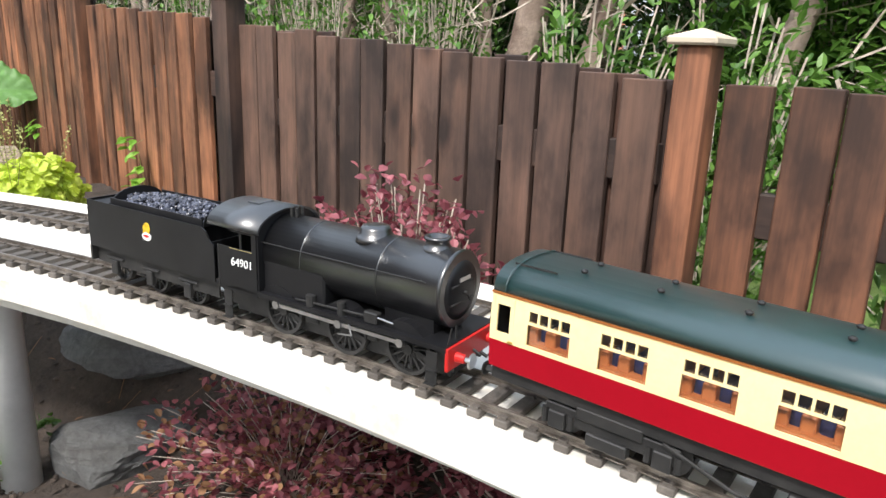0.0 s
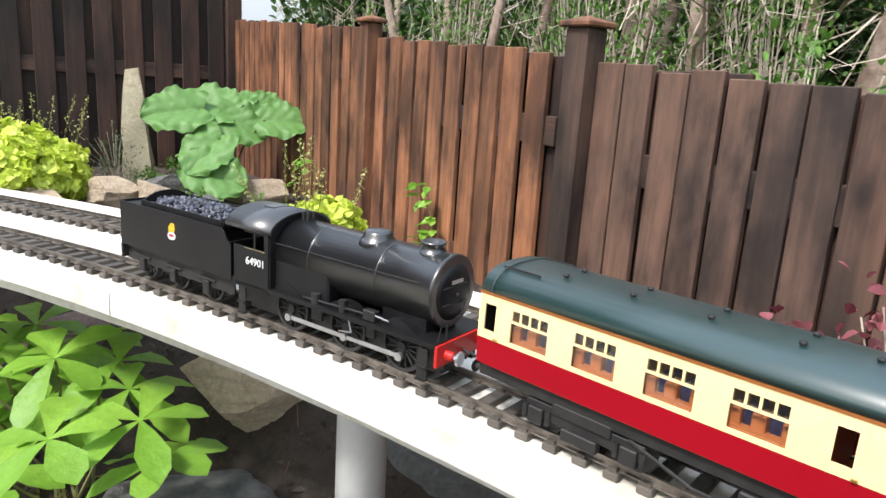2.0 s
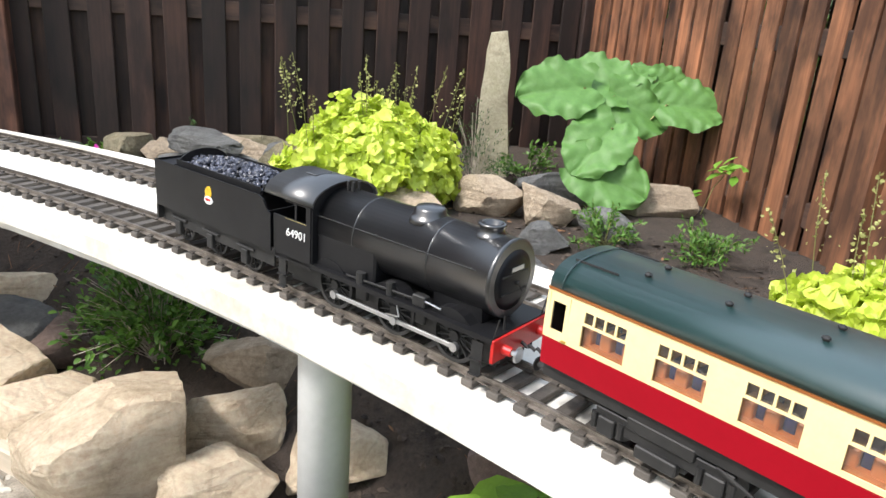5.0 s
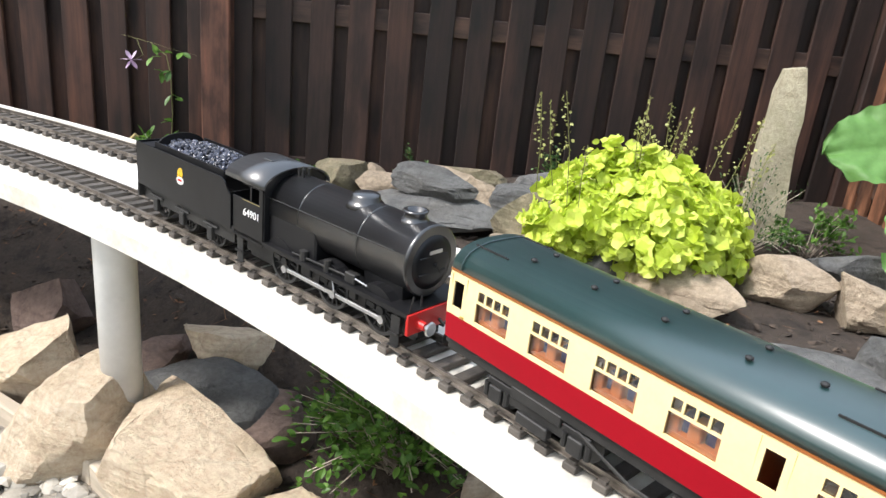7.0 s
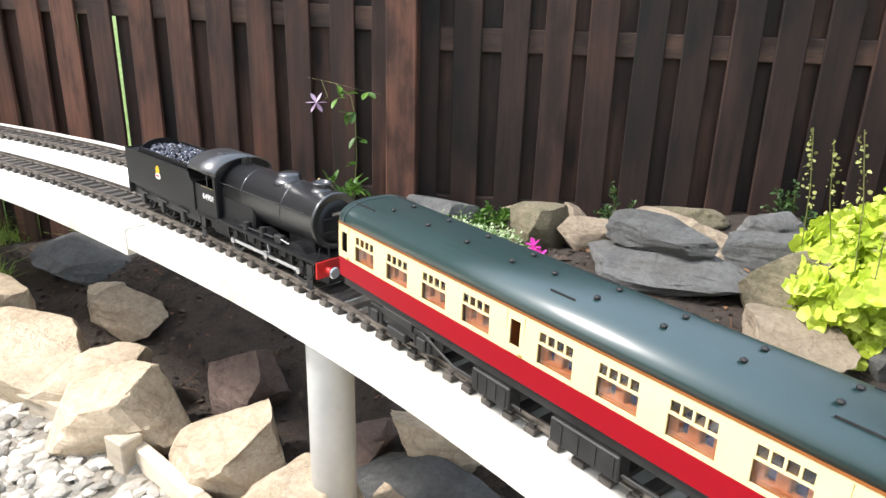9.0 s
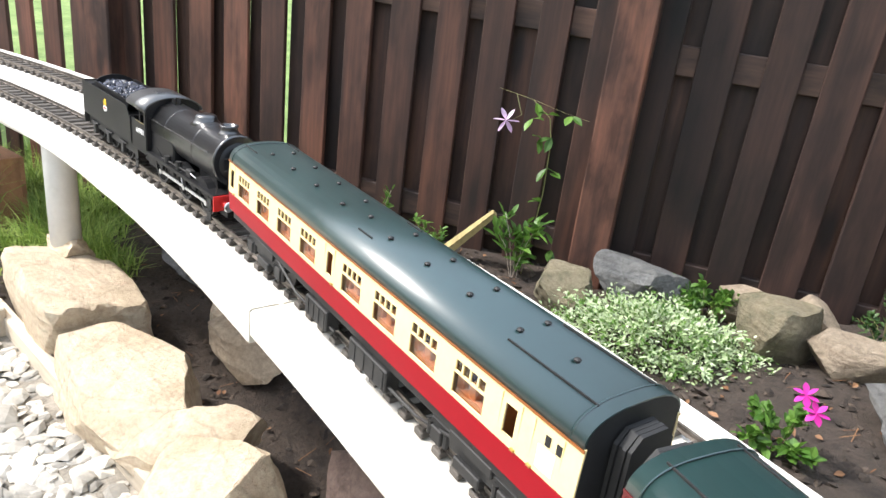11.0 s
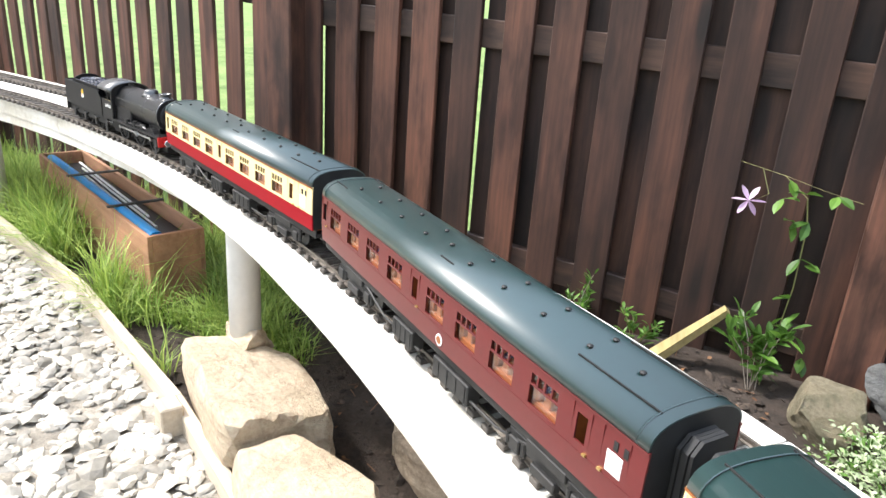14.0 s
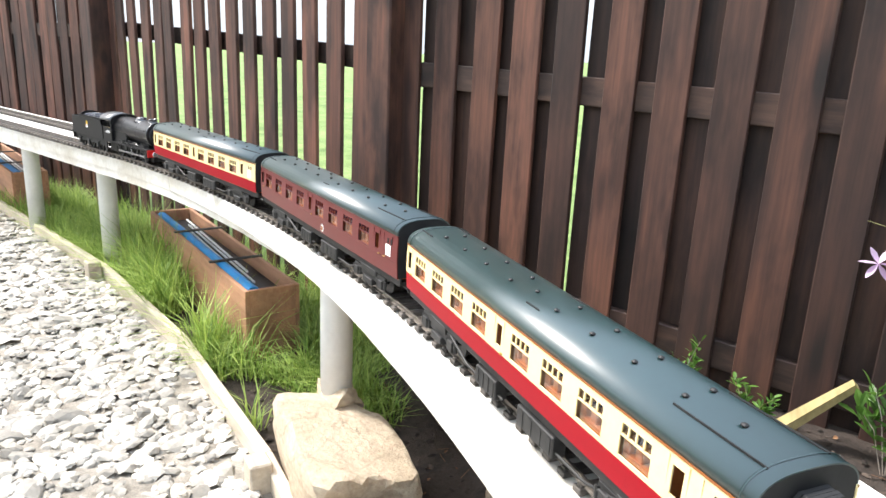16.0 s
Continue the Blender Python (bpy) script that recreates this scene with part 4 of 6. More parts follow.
        span(bm, s * 0.034 - 0.004, s * 0.034 + 0.004, y(0.12), y(0.136), 0.0575, 0.068, 0.001)
    part("frames", bm, UNDER_BLACK, ob)
    for s in (-1, 1):
        bm = bmesh.new()
        rod(bm, (s * 0.0385, y(0.10), 0.0640), (s * 0.0385, y(0.118), 0.0655), 0.0009, seg=6)
        part("lubricator_pipe", bm, STEEL, ob)
        bm = bmesh.new()
        rod(bm, (s * 0.0365, y(0.158), 0.0575), (s * 0.0365, y(0.152), 0.040), 0.0008, seg=6)
        rod(bm, (s * 0.0365, y(0.152), 0.040), (s * 0.0335, y(0.172), 0.036), 0.0008, seg=6)
        part("drain_pipe", bm, STEEL, ob)
    # buffer beam
    bm = bmesh.new()
    span(bm, -0.041, 0.041, y(0.0375), y(0.041), 0.036, 0.0565, 0.0005)
    beam = part("buffer_beam", bm, RED, ob, "bright red buffer beam")
    for x in (-0.027, 0.027):
        bm = bmesh.new()
        rod(bm, (x, y(0.0375), 0.0455), (x, y(0.028), 0.0455), 0.0046, 0.0038, 12)
        part("buffer_stock", bm, RED, beam)
        bm = bmesh.new()
        rod(bm, (x, y(0.028), 0.0455), (x, y(0.022), 0.0455), 0.0022)
        turned(bm, [(0.0072, 0), (0.006, 0.0016)], pose(x, y(0.022), 0.0455, 90), 18)
        part("buffer_head", bm, STEEL, beam)
    bm = bmesh.new()
    for k in range(5):
        rod(bm, (0, y(0.037 - k * 0.008), 0.043), (0, y(0.030 - k * 0.008), 0.040), 0.0016, seg=6)
    part("coupling", bm, UNDER_BLACK, ob)
    bm = bmesh.new()
    rod(bm, (-0.018, y(0.045), 0.0575), (-0.018, y(0.045), 0.069), 0.0011, seg=6)
    part("lamp_iron", bm, UNDER_BLACK, ob)
    for s in (-1, 1):
        bm = bmesh.new()
        rod(bm, (s * 0.036, y(0.042), 0.0570), (s * 0.036, y(0.038), 0.074), 0.0007, seg=6)
        part("lamp_iron", bm, UNDER_BLACK, ob)
    # cab
    def cab_side(s):
        ys = [0.276, 0.283, 0.298, 0.301, 0.316, 0.336]
        zs = [0.051, 0.0965, 0.1130, 0.1185]
        bm = bmesh.new()
        for i in range(5):
            for j in range(3):
                if j == 1 and i in (1, 3):
                    continue
                if i == 4 and j > 0:
                    continue
                span(bm, s * 0.0405 - 0.0007, s * 0.0405 + 0.0007, y(ys[i]), y(ys[i + 1]), zs[j], zs[j + 1])
        part("cab_side", bm, LOCO_MATTE, ob)
        bm = bmesh.new()
        rod(bm, (s * 0.041, y(0.3345), 0.052), (s * 0.041, y(0.3345), 0.096), 0.0008, seg=6)
        part("cab_handrail", bm, UNDER_BLACK, ob)
        bm = bmesh.new()
        span(bm, s * 0.0412 - 0.0003, s * 0.0412 + 0.0003, y(0.282), y(0.317), 0.0955, 0.0962)
        part("window_sill", bm, STICK_WOOD, ob)
    cab_side(-1)
    cab_side(1)
    bm = bmesh.new()
    arc = [(0.0440 * math.cos(radians(k)), 0.1170 + 0.0200 * math.sin(radians(k))) for k in range(0, 181, 12)]
    inner = [(x * 0.965, z - 0.0014) for x, z in arc][::-1]
    drawn(bm, arc + inner, y(0.270), y(0.348))
    roof = part("cab_roof", bm, LOCO_ROOF, ob, "dark grey-black curved cab roof")
    for p in roof.data.polygons:
        p.use_smooth = abs(p.normal.y) < 0.5
    bm = bmesh.new()
    span(bm, -0.011, 0.011, y(0.305), y(0.322), 0.1362, 0.1376, 0.0005)
    part("roof_hatch", bm, LOCO_ROOF, roof)
    bm = bmesh.new()
    drawn(bm, [(-0.04, 0.057), (0.04, 0.057), (0.04, 0.117)] + [(x * 0.94, z - 0.0015) for x, z in arc] + [(-0.04, 0.117)], y(0.274), y(0.276))
    part("cab_front", bm, LOCO_MATTE, ob)
    bm = bmesh.new()
    span(bm, -0.03, 0.03, y(0.278), y(0.295), 0.057, 0.09, 0.002)
    span(bm, -0.04, 0.04, y(0.295), y(0.342), 0.056, 0.058)
    part("cab_inside", bm, UNDER_BLACK, ob)
    # cab number
    cu = bpy.data.curves.new("cab_number", "FONT")
    cu.body, cu.size, cu.extrude, cu.align_x = "64901", 0.0148, 0.0003, "CENTER"
    tmp = bpy.data.objects.new("number_source", cu)
    me = bpy.data.meshes.new_from_object(tmp)
    bpy.data.objects.remove(tmp)
    me.materials.clear()
    me.materials.append(WHITE_TRIM)
    for s in (-1, 1):
        num = share("cab_number", me, ob, pose(s * 0.0416, y(0.298), 0.0785, 90, 0, 90 * s) @ Matrix.Diagonal((0.84, 0.80, 1, 1)))
        tagged(num, "cream painted cab number 64901")
    # tender
    bm = bmesh.new()
    for s in (-1, 1):
        cor = [(0.342, 0.054), (0.578, 0.054), (0.578, 0.110), (0.362, 0.110), (0.354, 0.106), (0.349, 0.098), (0.342, 0.093)]
        va = [bm.verts.new((s * 0.0398, y(a), b)) for a, b in cor]
        vb = [bm.verts.new((s * 0.0412, y(a), b)) for a, b in cor]
        bm.faces.new(va)
        bm.faces.new(vb)
        for k in range(len(cor)):
            bm.faces.new((va[k], va[(k + 1) % len(cor)], vb[(k + 1) % len(cor)], vb[k]))
    bmesh.ops.recalc_face_normals(bm, faces=bm.faces)
    part("tender_side", bm, LOCO_MATTE, ob, "plain black tender sides")
    bm = bmesh.new()
    span(bm, -0.0412, 0.0412, y(0.5765), y(0.578), 0.054, 0.110)
    span(bm, -0.040, 0.040, y(0.346), y(0.348), 0.054, 0.096)
    span(bm, -0.040, 0.040, y(0.346), y(0.577), 0.054, 0.058)
    span(bm, -0.040, 0.040, y(0.545), y(0.577), 0.058, 0.1075)
    part("tender_tank", bm, LOCO_MATTE, ob)
    bm = bmesh.new()
    arc2 = [(0.034 * math.cos(radians(k)), 0.107 + 0.018 * math.sin(radians(k))) for k in range(0, 181, 15)]
    drawn(bm, arc2, y(0.536), y(0.538))
    for s in (-1, 1):
        span(bm, s * 0.034 - 0.0006, s * 0.034 + 0.0006, y(0.368), y(0.538), 0.105, 0.1155)
    drawn(bm, [(-0.034, 0.107), (0.034, 0.107), (0.030, 0.118), (-0.030, 0.118)], y(0.367), y(0.3685))
    part("coal_rail", bm, LOCO_MATTE, ob)
    bm = bmesh.new()
    turned(bm, [(0.008, 0), (0.008, 0.006), (0.006, 0.0075)], pose(0, y(0.559), 0.1075), 18)
    part("filler_cap", bm, LOCO_BLACK, ob, smooth=True)
    rnd = random.Random(4)
    bm = bmesh.new()
    for _ in range(860):
        x, v = rnd.uniform(-0.031, 0.031), rnd.uniform(0.371, 0.534)
        h = 0.106 + 0.013 * (1 - (x / 0.035) ** 2) * (0.6 + 0.4 * math.sin((v - 0.371) / 0.163 * math.pi)) + rnd.uniform(-0.003, 0.002)
        m = Matrix.Translation((x, y(v), h)) @ Euler([rnd.uniform(0, 6) for _ in range(3)]).to_matrix().to_4x4() @ Matrix.Diagonal((*[rnd.uniform(0.0018, 0.0038) for _ in range(3)], 1))
        bmesh.ops.create_icosphere(bm, subdivisions=1, radius=1, matrix=m)
    tagged(part("coal", bm, COAL, ob, "heap of glossy blue-black coal"), kind="stuff")
    emblem(ob, -0.0413, y(0.459), 0.082)
    bm = bmesh.new()
    for s in (-1, 1):
        span(bm, s * 0.0325 - 0.001, s * 0.0325 + 0.001, y(0.346), y(0.578), 0.034, 0.053)
        for v in (0.398, 0.468, 0.538):
            span(bm, s * 0.0345 - 0.003, s * 0.0345 + 0.003, y(v - 0.006), y(v + 0.006), 0.024, 0.041, 0.001)
            span(bm, s * 0.0345 - 0.002, s * 0.0345 + 0.002, y(v - 0.017), y(v + 0.017), 0.041, 0.044, 0.001)
    span(bm, -0.041, 0.041, y(0.576), y(0.580), 0.036, 0.054)
    part("tender_frame", bm, UNDER_BLACK, ob)
    wheels = []
    for v in (0.092, 0.168, 0.254):
        wheels.append((*wheelset(ob, y(v), DRIVE_R, 16), DRIVE_R, y(v)))
    for v in (0.398, 0.468, 0.538):
        wheels.append((*wheelset(ob, y(v), 0.0195, 10), 0.0195, y(v)))
    rods = []
    for s in (-1, 1):
        bm = bmesh.new()
        a, b, c = y(0.092), y(0.168), y(0.254)
        for p, q in ((a, b), (b, c)):
            span(bm, s * 0.0300 - 0.0012, s * 0.0300 + 0.0012, p + 0.003, q - 0.003, -0.0021, 0.0021, 0.0004)
        for p in (a, b, c):
            rod(bm, (s * 0.0285, p, 0), (s * 0.0325, p, 0), 0.0042, seg=14)
        rods.append(part("coupling_rod", bm, STEEL, ob, "bright steel coupling rod"))
    return wheels, rods


WHEELS, RODS = build_engine()


# ---- rocks ----
ROCK_KINDS = {"sand": (SANDSTONE, "pale angular sandstone rock beside the deck", "sandstone rocks"), "red": (REDSTONE, "rounded reddish-brown rock on dark soil", "reddish rocks"),
              "tan": (TANSTONE, "brown weathered sandstone rock in the rockery", "rockery rocks"), "grey": (GREYSTONE, "dark grey angular rock on the soil", "grey rocks"), "moss": (MOSSSTONE, "olive mossy rock on the soil", "mossy rocks")}


def rock(x, y, w, d, h, kind, rz=0.0, seed=1, sink=0.25, facets=17, z=None, tilt=0.0):
    """A faceted stone: a ball cut by random planes, roughened, half sunk."""
    rnd = random.Random(seed)
    bm = bmesh.new()
    bmesh.ops.create_icosphere(bm, subdivisions=4, radius=1)
    planes = []
    for _ in range(facets):
        n = Vector((rnd.gauss(0, 1), rnd.gauss(0, 1), rnd.gauss(0, 0.8))).normalized()
        planes.append((n, rnd.uniform(0.44, 0.72) if facets > 8 else rnd.uniform(0.66, 0.82)))
    planes.append((Vector((rnd.uniform(-0.25, 0.25), rnd.uniform(-0.25, 0.25), 1)).normalized(), rnd.uniform(0.55, 0.75)))
    o = Vector((rnd.uniform(0, 50), rnd.uniform(0, 50), 0))
    e = 3.2 if facets > 8 else 9.0
    for v in bm.verts:
        c = v.co * (0.86 / (abs(v.co.x) ** e + abs(v.co.y) ** e + abs(v.co.z) ** e) ** (1 / e)) * (1 + 0.12 * noise.noise(v.co * 1.3 + o))
        for n, k in planes:
            over = c.dot(n) - k
            if over > 0:
                c -= n * over * 0.985
        c -= c.normalized() * 0.02 * abs(noise.noise(c * 2.2 + o)) ** 0.6
        c += c.normalized() * (0.010 * noise.noise(c * 4 + o) + 0.012 * noise.noise(c * 11 + o) + 0.012 * noise.noise(c * 26 + o)) - c.normalized() * 0.035 * max(0.0, 0.12 - abs(noise.noise(Vector((c.x * 1.2, c.y * 1.2, c.z * 5)) + o))) / 0.12
        v.co = Vector((c.x * w / 1.32, c.y * d / 1.32, c.z * h / 1.32))
    mat, label, group = ROCK_KINDS[kind]
    base = ground_z(x, y) if z is None else z
    ob = part("rock", bm, mat, None, label, smooth=True, m=pose(x, y, base + h * (0.5 - sink), tilt, 0, rz))
    ob.data.set_sharp_from_angle(angle=radians(24))
    return tagged(ob, category="rock", group=group)


ROCKS = [
    (-0.60, 1.085, 0.46, 0.25, 0.23, "sand", -28, 61), (-0.69, 1.155, 0.10, 0.08, 0.07, "sand", 10, 2, -1.4), (-0.29, 0.92, 0.35, 0.25, 0.20, "sand", -30, 62),
    (-0.13, 0.85, 0.20, 0.15, 0.14, "sand", -20, 4), (0.0, 0.76, 0.23, 0.17, 0.15, "sand", -30, 5), (0.25, 0.67, 0.24, 0.18, 0.15, "sand", -15, 6),
    (0.415, 0.50, 0.20, 0.18, 0.17, "sand", -35, 7), (0.61, 0.42, 0.30, 0.18, 0.17, "sand", -40, 8), (0.75, 0.25, 0.21, 0.17, 0.16, "sand", -45, 9),
    (0.90, 0.12, 0.22, 0.16, 0.2, "sand", 20, 10), (1.06, 0.17, 0.20, 0.13, 0.12, "sand", 25, 11), (1.05, 0.03, 0.17, 0.12, 0.09, "sand", 0, 12),
    (1.24, 0.06, 0.15, 0.11, 0.08, "sand", 15, 13), (1.11, 0.29, 0.18, 0.13, 0.11, "tan", -10, 14), (0.19, 0.91, 0.18, 0.16, 0.17, "red", 15, 15),
    (-0.32, 1.21, 0.10, 0.08, 0.12, "sand", 5, 16), (0.68, 0.56, 0.19, 0.16, 0.12, "red", 30, 17), (0.60, 0.72, 0.16, 0.14, 0.11, "sand", 10, 18),
    (-0.23, 1.17, 0.24, 0.15, 0.12, "tan", -15, 19), (-0.50, 1.46, 0.34, 0.22, 0.12, "grey", -12, 20), (0.56, 0.64, 0.30, 0.2, 0.13, "grey", -25, 21),
    (0.45, 0.73, 0.20, 0.09, 0.13, "red", 60, 22), (1.76, -0.54, 0.27, 0.18, 0.15, "sand", -40, 23), (1.80, -0.18, 0.26, 0.18, 0.11, "tan", -20, 24),
    (1.97, -0.96, 0.27, 0.2, 0.19, "grey", -50, 25), (1.86, -1.10, 0.26, 0.18, 0.13, "grey", -40, 26), (1.63, -0.70, 0.36, 0.24, 0.05, "grey", -30, 27),
    (1.02, 0.59, 0.18, 0.15, 0.12, "sand", 0, 28), (1.5, -0.12, 0.2, 0.15, 0.1, "red", 0, 29),
    (0.475, 1.615, 0.17, 0.12, 0.15, "grey", 20, 31), (0.325, 1.525, 0.17, 0.12, 0.12, "moss", 10, 32), (0.71, 1.65, 0.15, 0.10, 0.10, "tan", 10, 33),
    (0.83, 1.64, 0.10, 0.09, 0.10, "tan", -20, 34), (1.00, 1.14, 0.40, 0.18, 0.10, "grey", -25, 35), (0.99, 1.17, 0.24, 0.11, 0.06, "grey", -38, 36, -1.15),
    (0.74, 1.45, 0.16, 0.13, 0.15, "moss", -15, 37), (1.14, 1.31, 0.12, 0.10, 0.11, "tan", 20, 38), (1.26, 1.28, 0.22, 0.13, 0.11, "grey", -10, 39), (1.02, 1.44, 0.30, 0.14, 0.09, "tan", -18, 52), (1.32, 1.50, 0.20, 0.12, 0.10, "grey", 12, 53),
    (0.86, 1.40, 0.17, 0.12, 0.10, "tan", -30, 45), (1.16, 0.86, 0.20, 0.12, 0.10, "tan", -40, 40), (1.45, 0.74, 0.25, 0.15, 0.10, "tan", -40, 55), (1.70, 0.79, 0.19, 0.14, 0.13, "tan", -30, 41),
    (1.22, 0.98, 0.22, 0.16, 0.17, "moss", -35, 42), (1.84, 0.70, 0.17, 0.13, 0.12, "tan", -20, 43), (2.19, 0.80, 0.22, 0.14, 0.11, "tan", -20, 44),
    (1.74, 0.50, 0.13, 0.11, 0.08, "grey", 0, 46), (1.33, 0.83, 0.16, 0.12, 0.10, "grey", -20, 47), (1.98, 0.92, 0.3, 0.16, 0.12, "grey", -15, 48),
    (1.95, 0.60, 0.16, 0.10, 0.09, "grey", -50, 49), (1.58, 0.44, 0.3, 0.14, 0.07, "grey", -50, 50), (1.12, 1.58, 0.24, 0.14, 0.08, "moss", 0, 51)]
for r in ROCKS:
    wide = 0.60 if r[7] == 61 else 0.72 if r[7] == 62 else 1.18 if r[5] == "sand" and r[7] < 14 and r[2] > 0.12 else 1.0
    rock(*r[:2], r[2] * wide, r[3] * wide, r[4] * (0.88 if r[7] == 61 else wide), *r[5:8], sink=r[8] if len(r) > 8 else 0.25, facets=6 if r[7] > 60 else 17)


def standing_stone():
    bm = bmesh.new()
    bmesh.ops.create_cube(bm, size=1)
    bmesh.ops.subdivide_edges(bm, edges=bm.edges, cuts=7, use_grid_fill=True)
    for v in bm.verts:
        t = v.co.z + 0.5
        w = 0.118 * (1 - t) + 0.062 * t - (0.018 if t > 0.9 and v.co.x < 0 else 0)
        v.co.x, v.co.y = v.co.x * w + 0.012 * (1 - t), v.co.y * w * 0.6
        v.co.z = t * 0.475 + (0.02 * v.co.x / 0.1 if t > 0.95 else 0)
        v.co += 0.012 * Vector((noise.noise(v.co * 14), noise.noise(v.co * 14 + Vector((5, 0, 0))), 0.4 * noise.noise(v.co * 12 + Vector((0, 9, 0)))))
    ob = part("standing_stone", bm, LICHENSTONE, None, "tall narrow upright stone with lichen, set in the rockery", smooth=True, m=pose(1.852, 1.235, -0.22, 0, 0, -18))
    ob.data.set_sharp_from_angle(angle=radians(35))
    tagged(ob, category="stone")


standing_stone()


# ---- gravel ----
def build_gravel():
    rnd = random.Random(8)
    verts, faces = [], []
    base_v = [(-1, -0.7, -0.5), (0.9, -0.9, -0.5), (1, 0.8, -0.5), (-0.8, 1, -0.5), (-0.75, -0.5, 0.45), (0.65, -0.65, 0.5), (0.7, 0.55, 0.42), (-0.55, 0.7, 0.5), (0, 0, 0.68), (1.25, 0, 0), (-1.2, 0.1, 0), (0, 1.2, 0), (0.1, -1.2, 0)]
    base_f = [(4, 5, 8), (5, 6, 8), (6, 7, 8), (7, 4, 8), (1, 9, 5), (9, 2, 6), (9, 6, 5), (3, 10, 7), (10, 0, 4), (10, 4, 7), (2, 11, 6), (11, 3, 7), (11, 7, 6), (0, 12, 4), (12, 1, 5), (12, 5, 4)]

    def kerb_y(x):
        for (x0, y0), (x1, y1) in zip(KERB, KERB[1:]):
            if x0 <= x <= x1:
                return y0 + (y1 - y0) * (x - x0) / (x1 - x0)
        return -9
    n = 0
    while n < 23000:
        x, y = rnd.uniform(-4.2, 0.75), rnd.uniform(-0.35, 1.5)
        k = kerb_y(x)
        if y > k - 0.02 or y < k - 1.55:
            continue
        s = rnd.choice((0.007, 0.010, 0.013, 0.018)) * rnd.uniform(0.8, 1.25)
        m = pose(x, y, -0.428 + rnd.uniform(0, 0.014), rnd.uniform(-25, 25), rnd.uniform(-25, 25), rnd.uniform(0, 360)) @ Matrix.Diagonal((s * rnd.uniform(0.9, 1.5), s * rnd.uniform(0.7, 1.0), s * rnd.uniform(0.45, 0.75), 1))
        b = len(verts)
        verts += [m @ (Vector(v) * rnd.uniform(0.88, 1.12)) for v in base_v]
        faces += [tuple(i + b for i in f) for f in base_f]
        n += 1
    tagged(sheet("gravel", verts, faces, GRAVEL), "loose pale buff and white gravel behind timber edging", "gravel", kind="stuff")
    pts = [(x, kerb_y(x) - 0.004) for x in np.linspace(-4.5, 1.0, 60)]
    v = [(x, y, -0.421) for x, y in pts] + [(x, y - 1.6, -0.421) for x, y in pts]
    k = len(pts)
    tagged(sheet("gravel_bed", v, [(i, i + 1, k + i + 1, k + i) for i in range(k - 1)], GRAVEL_BED), "flat bed of small gravel under the loose stones", "gravel", kind="structure")


build_gravel()


# ---- plants ----
class Foliage:
    """Leaves gathered into one mesh."""
    def __init__(self, seed):
        self.v, self.f, self.rnd = [], [], random.Random(seed)

    def leaf(self, p, out, length, width, fold=0.25, droop=0.2, roll=None, prof=((0.0, 0.05), (0.3, 0.8), (0.6, 1.0), (0.85, 0.55), (1.0, 0.0))):
        """A pointed leaf of eight faces with a folded rib."""
        rnd = self.rnd
        d = Vector(out).normalized()
        side = d.cross(Vector((0, 0, 1)))
        side = side.normalized() if side.length > 1e-3 else Vector((1, 0, 0))
        side = Matrix.Rotation(rnd.uniform(-0.6, 0.6) if roll is None else roll, 3, d) @ side
        up = side.cross(d)
        b = len(self.v)
        for t, w in prof:
            c = Vector(p) + d * length * t - up * 0 - Vector((0, 0, 1)) * droop * length * t * t
            h = width * 0.5 * w
            self.v += [c - side * h + up * h * fold, c, c + side * h + up * h * fold]
        for i in range(4):
            q = b + 3 * i
            self.f += [(q, q + 1, q + 4, q + 3), (q + 1, q + 2, q + 5, q + 4)]

    def round_leaf(self, p, normal, r, lobes=5, cup=0.15, wave=0.10):
        rnd = self.rnd
        n = Vector(normal).normalized()
        a = n.orthogonal().normalized()
        c = n.cross(a)
        b = len(self.v)
        k = lobes * 2
        ph = rnd.uniform(0, 6)
        self.v.append(Vector(p) - n * cup * r)
        for i in range(k):
            t = 2 * math.pi * i / k + ph
            rr = r * (1 + (wave if i % 2 else -wave)) * rnd.uniform(0.9, 1.1)
            self.v.append(Vector(p) + (a * math.cos(t) + c * math.sin(t)) * rr + n * rnd.uniform(-0.1, 0.25) * r)
        self.f += [(b, b + 1 + i, b + 1 + (i + 1) % k) for i in range(k)]

    def stem(self, pts, r):
        """A thin three-sided stem."""
        b = len(self.v)
        for p in pts:
            p = Vector(p)
            self.v += [p + Vector((r, 0, 0)), p + Vector((-r * 0.5, r * 0.87, 0)), p + Vector((-r * 0.5, -r * 0.87, 0))]
        for i in range(len(pts) - 1):
            q = b + 3 * i
            self.f += [(q + j, q + (j + 1) % 3, q + 3 + (j + 1) % 3, q + 3 + j) for j in range(3)]

    def done(self, name, material, parent=None, label="", smooth=False):
        return sheet(name, self.v, self.f, material, parent, label, smooth)


